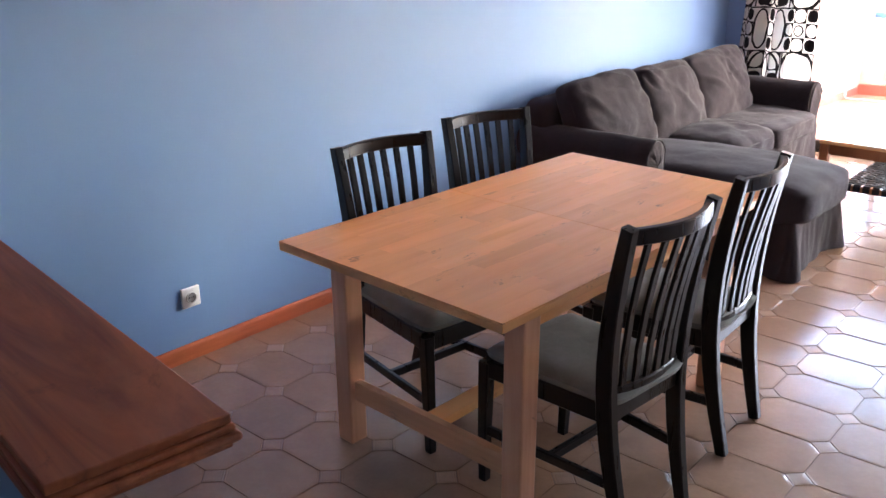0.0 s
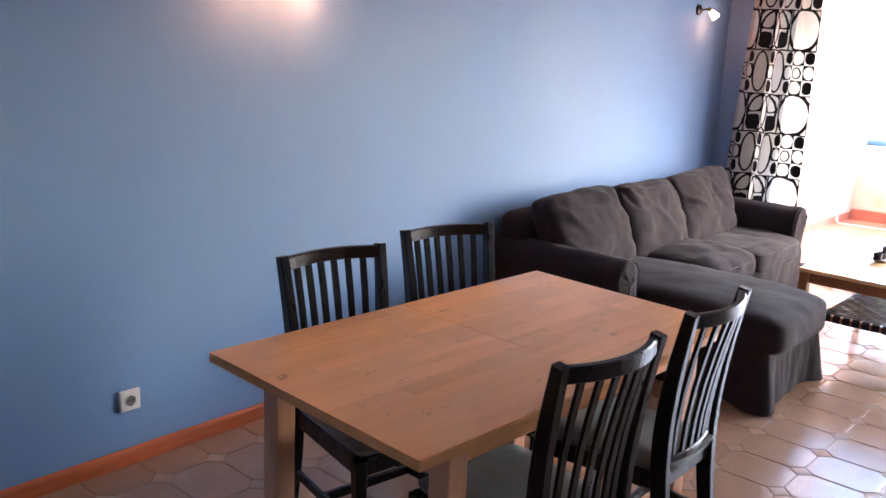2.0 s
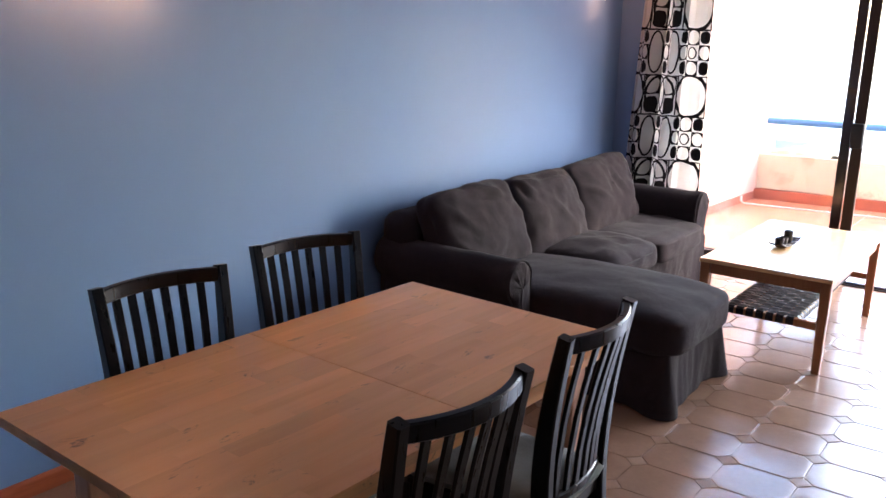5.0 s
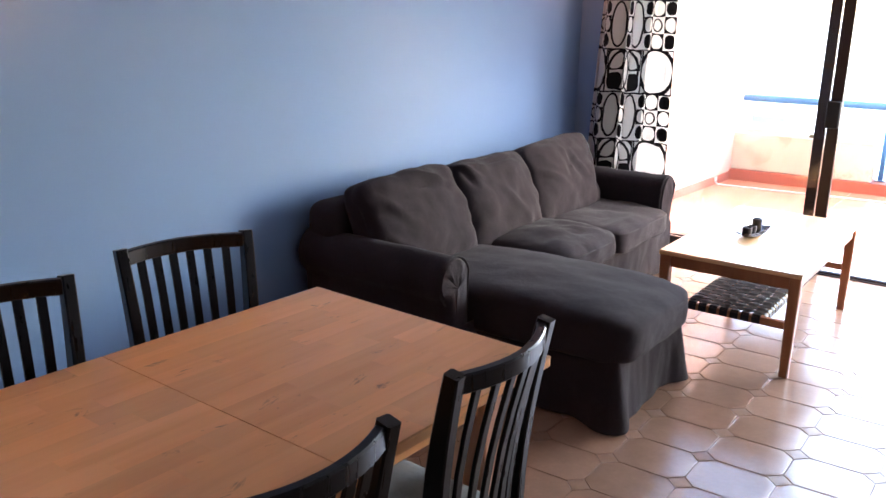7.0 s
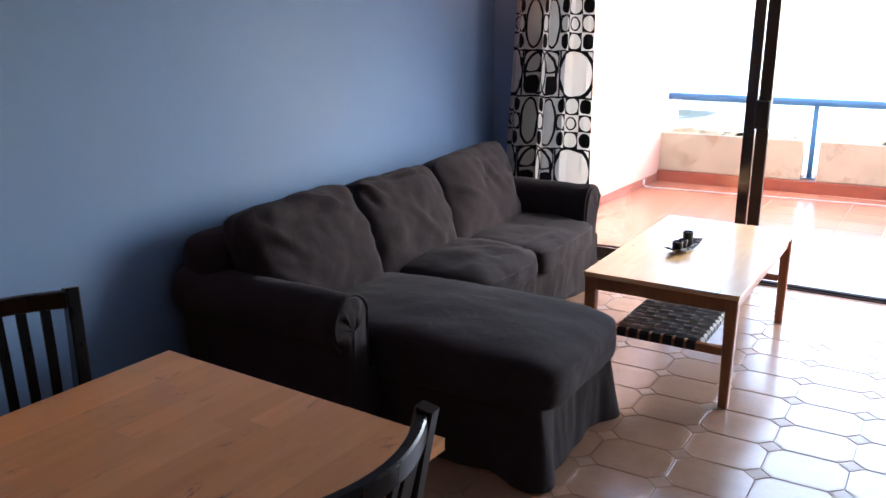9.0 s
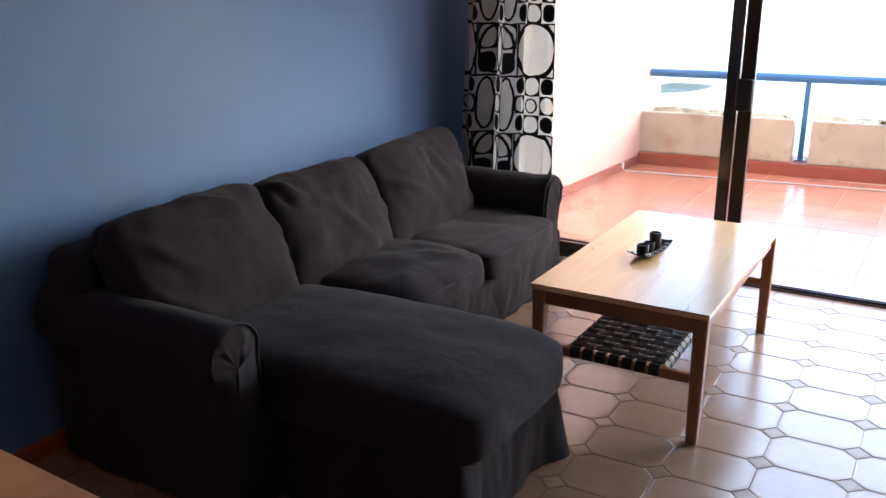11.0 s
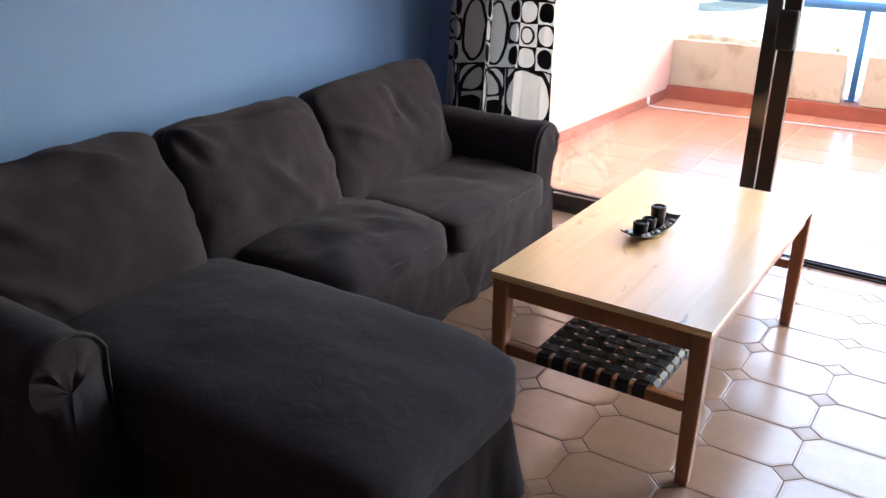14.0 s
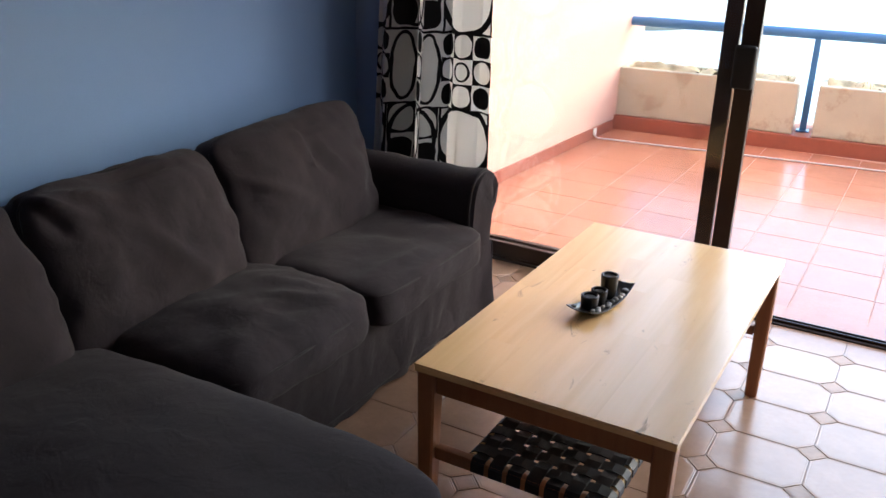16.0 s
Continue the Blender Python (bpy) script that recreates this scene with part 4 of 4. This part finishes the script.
def candle_tray():
    tr = tagged(empty("candle_tray", (1.588, 4.140, 0.5103), -8.0), "black curved tray with three candle holders and pebbles", "candle tray")
    tr.scale = (0.88, 0.88, 0.88)
    bm = bmesh.new()
    N = 20
    up, lo = [], []
    for i in range(N + 1):
        s = -1 + 2 * i / N
        z = 0.006 + 0.030 * abs(s) ** 2.4
        hw = 0.050 - 0.004 * s * s
        for a in (-1, -0.6, 0, 0.6, 1):
            up.append(bm.verts.new((a * hw, s * 0.152, z + 0.008 * a * a)))
            lo.append(bm.verts.new((a * hw * 0.98, s * 0.150, z + 0.008 * a * a - 0.006)))
    for i in range(N):
        for k in range(4):
            a, b, c, d = i * 5 + k, i * 5 + k + 1, (i + 1) * 5 + k + 1, (i + 1) * 5 + k
            bm.faces.new((up[a], up[b], up[c], up[d])), bm.faces.new((lo[d], lo[c], lo[b], lo[a]))
        for k in (0, 4):
            a, d = i * 5 + k, (i + 1) * 5 + k
            bm.faces.new((up[a], up[d], lo[d], lo[a]))
    for i in (0, N):
        for k in range(4):
            a, b = i * 5 + k, i * 5 + k + 1
            bm.faces.new((up[a], up[b], lo[b], lo[a]))
    part("tray", bm, M_TRAY, tr, "glossy black curved tray", smooth=50)
    for y, h, r in ((-0.070, 0.052, 0.030), (-0.005, 0.050, 0.028), (0.062, 0.082, 0.030)):
        cup = part("candle_holder", lathe([(0, 0), (r * 0.8, 0), (r * 0.92, h * 0.3), (r, h), (r - 0.004, h + 0.002), (r - 0.008, h), (r - 0.009, h - 0.014), (0, h - 0.014)], 24, at=(-0.006, y, 0.0072)), M_TRAY, tr, "black ceramic candle holder", smooth=50)
        part("candle", lathe([(0, h - 0.004), (r - 0.011, h - 0.005), (r - 0.011, h - 0.013), (0, h - 0.013)], 20, at=(-0.006, y, 0.0072)), M_WAX, cup, smooth=50)
    rng = random.Random(3)
    for k in range(16):
        y = -0.12 + 0.24 * k / 15 + rng.uniform(-0.008, 0.008)
        x = 0.030 + rng.uniform(-0.006, 0.008) if k % 4 else -0.034
        pb = bmesh.new()
        bmesh.ops.create_icosphere(pb, subdivisions=2, radius=1)
        sc = Vector((rng.uniform(0.007, 0.011), rng.uniform(0.008, 0.013), rng.uniform(0.005, 0.008)))
        zt = 0.010 + 0.030 * (abs(y) / 0.165) ** 2.4
        for v in pb.verts:
            v.co = Vector((v.co.x * sc.x, v.co.y * sc.y, v.co.z * sc.z)) * (1 + 0.15 * noise.noise(v.co * 2 + Vector((k, 0, 0)))) + Vector((x, y, zt + sc.z * 0.8))
        part("pebble", pb, M_PEBBLE, tr, smooth=60)


candle_tray()


# ---- socket and wall lamps ----
def wall_socket():
    s = tagged(empty("wall_socket", (0, 0.176, 0.270)), "white round-pin wall socket on the blue wall", "wall socket")
    part("plate", block(0.014, 0.084, 0.084, (0.0072, 0, 0), 0.004, 3), M_WHITEP, s, smooth=40)
    # no real recess: its shade is the grey of a flat disc on the plate
    part("well", turned(lathe([(0, 0.0), (0.0208, 0.0), (0.0208, 0.0008), (0, 0.0008)], 28), pose(0.0142, 0, 0, 0, 90, 0)), M_WELL, s, "flat grey disc, the socket recess's shade put into its colour", smooth=40)
    part("well_rim", turned(lathe([(0.0208, 0.0), (0.0245, 0.0), (0.0240, 0.0040), (0.0208, 0.0048), (0.0208, 0.0)], 28), pose(0.0142, 0, 0, 0, 90, 0)), M_WHITEP, s, smooth=40)
    for y in (-0.0095, 0.0095):
        part("pin_hole", turned(lathe([(0, 0), (0.0034, 0), (0.0034, 0.0006), (0, 0.0006)], 12), pose(0.0151, y, 0, 0, 90, 0)), M_BLACK, s)
    part("centre_screw", turned(lathe([(0, 0), (0.0026, 0), (0.0022, 0.0008), (0, 0.0008)], 12), pose(0.0151, 0, 0, 0, 90, 0)), M_DARKHOLE, s)
    for z in (-0.0185, 0.0185):
        part("earth_clip", block(0.004, 0.007, 0.004, (0.0168, 0, z), 0.0006), M_CHROME, s)


def spot_head(lamp, base, tip, watts):
    """A small frosted shade on a short brass cap, lit."""
    b, t = Vector(base), Vector(tip)
    d = (t - b).normalized()
    m = Matrix.Translation(b) @ d.to_track_quat("Z", "Y").to_matrix().to_4x4()
    cap = part("cap", turned(lathe([(0, -0.022), (0.012, -0.020), (0.016, -0.004), (0.016, 0.006), (0, 0.006)], 18), m), M_BRASS, lamp, smooth=40)
    part("shade", turned(lathe([(0.014, 0.004), (0.020, 0.018), (0.027, 0.045), (0.031, 0.070), (0.028, 0.071), (0.024, 0.045), (0.012, 0.010)], 22), m), M_LAMPGLASS, cap, "lit frosted glass shade", smooth=40)
    bulb = new("bulb_light", bpy.data.lights.new("bulb_light", "POINT"))
    bulb.data.energy, bulb.data.color, bulb.data.shadow_soft_size = watts, (1.0, 0.31, 0.095), 0.02
    bulb.parent = lamp
    bulb.location = b + d * 0.085


BULB = 0.115


def wall_lamps():
    a = tagged(empty("wall_spot_lamp", (0, 0.742, 1.962)), "brass wall lamp with three lit frosted spot shades", "wall lamp")
    part("wall_plate", block(0.03, 0.15, 0.055, (0.0155, 0, 0.0), 0.010, 3), M_BRASS, a, smooth=40)
    part("arm_bar", sweep([(0.05, -0.25, -0.065), (0.06, -0.15, -0.03), (0.065, 0, -0.005), (0.06, 0.15, -0.02), (0.05, 0.28, -0.055)], ring(0.007, 10), (1, 0, 0)), M_BRASS, a, smooth=40)
    part("stem", sweep([(0.02, 0, 0), (0.066, 0, -0.004)], ring(0.009, 10), (0, 0, 1)), M_BRASS, a, smooth=40)
    spot_head(a, (0.075, -0.145, -0.018), (0.105, -0.09, -0.07), BULB)
    spot_head(a, (0.085, 0.080, 0.010), (0.125, 0.105, -0.04), BULB)
    spot_head(a, (0.075, 0.285, -0.030), (0.095, 0.280, -0.11), BULB)
    b = tagged(empty("wall_spot_lamp", (0, 4.615, 1.955)), "single brass wall spot lamp with lit frosted shade", "wall lamp")
    part("wall_plate", turned(lathe([(0, 0.001), (0.038, 0.001), (0.036, 0.016), (0.02, 0.022), (0, 0.022)], 24), pose(0, 0, 0, 0, 90, 0)), M_ALU, b, "dark round wall plate", smooth=40)
    part("stem", sweep([(0.015, 0, 0), (0.07, 0.02, 0.008)], ring(0.007, 10), (0, 0, 1)), M_BRASS, b, smooth=40)
    spot_head(b, (0.080, 0.020, 0.0), (0.115, 0.06, -0.05), BULB)


wall_socket()
wall_lamps()


# ---- balcony ----
BAL_X0, BAL_X1, BAL_Y1 = -0.03, 6.2, 8.42
SPLAY = pose(BAL_X0, DOOR_Y + WALL_T, 0, 0, 0, -3.2) @ pose(-BAL_X0, -DOOR_Y - WALL_T, 0)
EDGE = pose(0, BAL_Y1, 0, 0, 0, 5.5)
bal_floor = tagged(part("balcony_floor", span(BAL_X0 - 0.15, BAL_X1 + 0.15, DOOR_Y + WALL_T, BAL_Y1 + 1.2, -0.20, -0.0222, 0), M_TGROUT), "terracotta tiled balcony floor", "balcony floor", kind="structure")
side = tagged(part("balcony_wall", span(BAL_X0 - 0.3, BAL_X0, DOOR_Y + WALL_T - 0.01, BAL_Y1 + 0.50, -0.1, 2.9, 0), M_PINK), "pale pink rendered balcony side wall", "wall", kind="structure")
side.matrix_world = SPLAY
tagged(part("balcony_wall", span(BAL_X1, BAL_X1 + 0.2, DOOR_Y + WALL_T, BAL_Y1 + 0.30, -0.1, 2.9, 0), M_PINK), "pale pink rendered balcony side wall", "wall", kind="structure")
facade = span(-8, OPEN_L, DOOR_Y + WALL_T + 0.001, DOOR_Y + WALL_T + 0.02, -0.02, 8, 0)
span(OPEN_R, 12, DOOR_Y + WALL_T + 0.001, DOOR_Y + WALL_T + 0.02, -0.02, 8, 0, facade)
span(OPEN_L, OPEN_R, DOOR_Y + WALL_T + 0.001, DOOR_Y + WALL_T + 0.02, OPEN_H, 8, 0, facade)
tagged(part("facade", facade, M_PINK), "pale pink rendered outside wall", "facade", kind="structure")
plinth = tagged(part("balcony_skirting", span(BAL_X0, BAL_X0 + 0.012, DOOR_Y + WALL_T + 0.03, BAL_Y1 - 0.005, -0.02, 0.06, 0.002), M_KERB), "terracotta skirting on the balcony wall", "skirting", kind="structure")
plinth.matrix_world = SPLAY
kerb = tagged(part("kerb", span(BAL_X0 - 0.06, BAL_X1, 0, 0.44, -0.03, 0.088, 0.006), M_KERB), "red painted kerb under the planters", "kerb", kind="structure")
kerb.matrix_world = EDGE


def planter(x0, x1):
    y0, y1, z0, z1, w = 0.035, 0.40, 0.0885, 0.462, 0.045
    p = tagged(empty("planter", ((x0 + x1) / 2, (y0 + y1) / 2, z0)), "weathered cream concrete planter with dry soil", "planter", "balcony planters")
    p.matrix_world = EDGE @ pose((x0 + x1) / 2, (y0 + y1) / 2, z0)
    hx, hy, h = (x1 - x0) / 2, (y1 - y0) / 2, z1 - z0
    for s in (-1, 1):
        part("long_side", span(-hx, hx, s * (hy - w / 2) - w / 2, s * (hy - w / 2) + w / 2, 0, h, 0.010), M_PLANTER, p)
        part("end_side", span(s * (hx - w / 2) - w / 2, s * (hx - w / 2) + w / 2, -hy + w, hy - w, 0, h, 0.008), M_PLANTER, p)
    bm = bmesh.new()
    NX, NY = int(hx * 2 / 0.03), 9
    g = [[bm.verts.new((-hx + w + (2 * hx - 2 * w) * i / NX, -hy + w + (2 * hy - 2 * w) * j / NY, h - 0.012 + 0.06 * noise.fractal((i * 0.22 + x0, j * 0.25, 1.0), 1.0, 2.0, 3))) for i in range(NX + 1)] for j in range(NY + 1)]
    for j in range(NY):
        for i in range(NX):
            bm.faces.new((g[j][i], g[j][i + 1], g[j + 1][i + 1], g[j + 1][i]))
    part("soil", bm, M_SOIL, p, "heaped dry soil", smooth=60)
    rng = random.Random(int(x0 * 10) + 50)
    bm = bmesh.new()
    for k in range(int(hx * 60)):
        x, y = rng.uniform(-hx + 0.08, hx - 0.08), rng.uniform(-hy + 0.08, hy - 0.08)
        a, ln = rng.uniform(0, 6.28), rng.uniform(0.04, 0.10)
        top = Vector((x + math.cos(a) * ln * 0.7, y + math.sin(a) * ln * 0.7, h + ln * 0.5))
        b0 = Vector((x, y, h - 0.03))
        sd = Vector((-math.sin(a), math.cos(a), 0)) * 0.004
        bm.faces.new([bm.verts.new(q) for q in (b0 - sd, b0 + sd, top)])
    tagged(part("dry_stalks", bm, M_DRY, p), "", "", kind="stuff")
    return p


planter(BAL_X0 + 0.160, 1.440)
planter(1.575, 2.95)
planter(3.08, 4.55)
planter(4.68, 6.15)


def railing():
    r = tagged(empty("balcony_railing"), "blue painted tubular steel balcony railing", "railing")
    r.matrix_world = EDGE @ pose(0, 0.21, 0)
    part("handrail", sweep([(BAL_X0 - 0.01, 0, 0.795), (BAL_X1, 0, 0.795)], ring(0.036, 18), (0, 1, 0)), M_BLUE, r, smooth=40)
    for x in (1.507, 3.015, 4.615):
        p = part("post", block(0.045, 0.045, 0.70, (x, 0, 0.44), 0.005), M_BLUE, r)
        part("foot_plate", block(0.09, 0.09, 0.008, (x, 0, 0.0925), 0.002), M_BLUE, p)


railing()


def floor_rope():
    x0, y0 = 0.105, 8.04
    pts = [(x0 + 0.022, y0, 0.03), (x0 + 0.026, y0 + 0.002, 0.0), (x0 + 0.05, y0 + 0.005, -0.012)]
    pts += [(x0 + 0.08 + i * 0.09, y0 + 0.01 + 0.62 * i / 48 + 0.004 * noise.noise((i * 0.4, 0, 0)), -0.0125) for i in range(49)]
    tagged(part("rope", sweep(pts, ring(0.006, 8), (0, 0, 1)), M_WHITE, smooth=60), "white cord lying across the balcony tiles", "cord")
    tagged(part("wall_bracket", turned(block(0.012, 0.045, 0.05, (0, 0, 0), 0.003), pose(x0 + 0.020, y0, 0.035, 0, 0, -3.2)), M_WHITEP), "small white plastic bracket on the skirting", "bracket")


floor_rope()


def awning():
    a = tagged(empty("awning", (0, DOOR_Y + WALL_T + 0.10, 2.46)), "grey-blue awning with a scalloped valance", "awning")
    part("roller", sweep([(BAL_X0 + 0.05, 0, -0.03), (BAL_X1 - 0.05, 0, -0.03)], ring(0.04, 14), (0, 1, 0)), M_AWNING, a, smooth=40)
    bm = bmesh.new()
    n = 220
    rows = []
    for y in (0.042, 0.045):
        for j in range(5):
            row = []
            for i in range(n + 1):
                x = BAL_X0 + 0.05 + (BAL_X1 - BAL_X0 - 0.1) * i / n
                low = -0.300 - 0.030 * abs(math.sin(x * math.pi / 0.22))
                row.append(bm.verts.new((x, y + 0.01 * noise.noise((x * 2, j * 0.5, 0)) , -0.03 + (low + 0.03) * j / 4)))
            rows.append(row)
    for b in (0, 5):
        for j in range(4):
            for i in range(n):
                bm.faces.new((rows[b + j][i], rows[b + j][i + 1], rows[b + j + 1][i + 1], rows[b + j + 1][i]))
    part("valance", bm, M_AWNING, a, "scalloped cloth valance", smooth=60)


awning()


# ---- distance ----
tagged(part("water", span(-2500, 2500, BAL_Y1 + 12, 4500, -24.2, -24, 0), M_SEA), "hazy pale blue sea", "sea", kind="structure")
tagged(part("ground", span(-2500, 2500, -2500, BAL_Y1 + 12, -24.3, -23.9, 0), M_ROCK), "dry rocky ground below", "ground", kind="structure")


def coast():
    bm = bmesh.new()
    NX, NY = 60, 26
    g = []
    for j in range(NY + 1):
        row = []
        for i in range(NX + 1):
            a, b = i / NX, j / NY
            x, y = -74 + 26 * a, 198 + 30 * b
            e = math.sin(math.pi * a) * math.sin(math.pi * b)
            z = -24.3 + 1.6 * e * max(0, 0.5 + noise.fractal((x * 0.05, y * 0.05, 0), 1.0, 2.0, 5))
            row.append(bm.verts.new((x, y, z)))
        g.append(row)
    for j in range(NY):
        for i in range(NX):
            bm.faces.new((g[j][i], g[j][i + 1], g[j + 1][i + 1], g[j + 1][i]))
    tagged(part("coast", bm, M_ROCK, smooth=70), "low rocky headland in the water", "headland", kind="structure")


coast()

# ---- balcony tiles ----
TP = 0.325
bt = mesh_of("terracotta_tile", chamfer_piece(TP - 0.004, TP - 0.004, 0.008, 0.001), M_TERRA)
for i in range(20):
    for j in range(12):
        x, y = BAL_X0 + 0.012 + TP * (i + 0.5), DOOR_Y + WALL_T + 0.025 + TP * (j + 0.5)
        if x + TP / 2 > BAL_X1 + 0.2 or y + TP / 2 > BAL_Y1 + 0.05 + 0.096 * x + 0.2:
            continue
        ob = new("terracotta_tile", bt)
        ob.parent = bal_floor
        ob.location = (x, y, -0.0205)

# ---- floor tiles ----
PX, PY, OX, OY, CUT = 0.2885, 0.2400, 2.205 - 0.2885 * 8, 3.80 - 0.24 * 31, 0.048


def octagon(sx, sy, cut, h, steps):
    """An eight-cornered tile; steps are (inset, height) pairs of its rim."""
    bm = bmesh.new()
    rings = []
    for inset, z in [(steps[0][0], -h)] + list(steps):
        a, b = sx / 2 - inset, sy / 2 - inset
        c = cut - inset * 0.5858
        pts = [(-a + c, -b), (a - c, -b), (a, -b + c), (a, b - c), (a - c, b), (-a + c, b), (-a, b - c), (-a, -b + c)]
        rings.append([bm.verts.new((x, y, z)) for x, y in pts])
    for p, q in zip(rings, rings[1:]):
        for k in range(8):
            bm.faces.new((p[k], p[(k + 1) % 8], q[(k + 1) % 8], q[k]))
    bm.faces.new(rings[-1])
    return bm


def diamond(r, h, steps):
    bm = bmesh.new()
    rings = [[bm.verts.new((math.cos(a) * (r - i * 1.414), math.sin(a) * (r - i * 1.414), z)) for a in (0, math.pi / 2, math.pi, 1.5 * math.pi)] for i, z in [(steps[0][0], -h)] + list(steps)]
    for p, q in zip(rings, rings[1:]):
        for k in range(4):
            bm.faces.new((p[k], p[(k + 1) % 4], q[(k + 1) % 4], q[k]))
    bm.faces.new(rings[-1])
    return bm


RIM = [(0.0014, -0.0008), (0.0034, -0.0001), (0.0062, 0.0), (0.0082, -0.0007), (0.0104, -0.0001)]
big = mesh_of("floor_tile", octagon(PX, PY, CUT, 0.004, RIM), M_TILE)
small = mesh_of("floor_inset", diamond(CUT, 0.004, RIM), M_INSET)
far_bm, far_in = bmesh.new(), bmesh.new()
for i in range(-1, 17):
    for j in range(-1, 48):
        for kind, me, bmx in (("floor_tile", big, far_bm), ("floor_inset", small, far_in)):
            off = 0.5 if kind == "floor_tile" else 0.0
            x, y = OX + PX * (i + off), OY + PY * (j + off)
            if not (-0.02 < x < ROOM_X + 0.02 and ROOM_BACK - 0.02 < y < DOOR_Y + 0.02):
                continue
            if x < 2.75 and -0.3 < y:
                ob = new(kind, me)
                ob.parent = floor
                ob.location = (x, y, -0.0003)
            else:
                k0 = len(bmx.verts)
                bmx.from_mesh(me)
                bmx.verts.ensure_lookup_table()
                for v in bmx.verts[k0:]:
                    v.co += Vector((x, y, -0.0003))
tagged(part("floor_tiles", far_bm, M_TILE, floor), kind="stuff")
tagged(part("floor_insets", far_in, M_INSET, floor), kind="stuff")
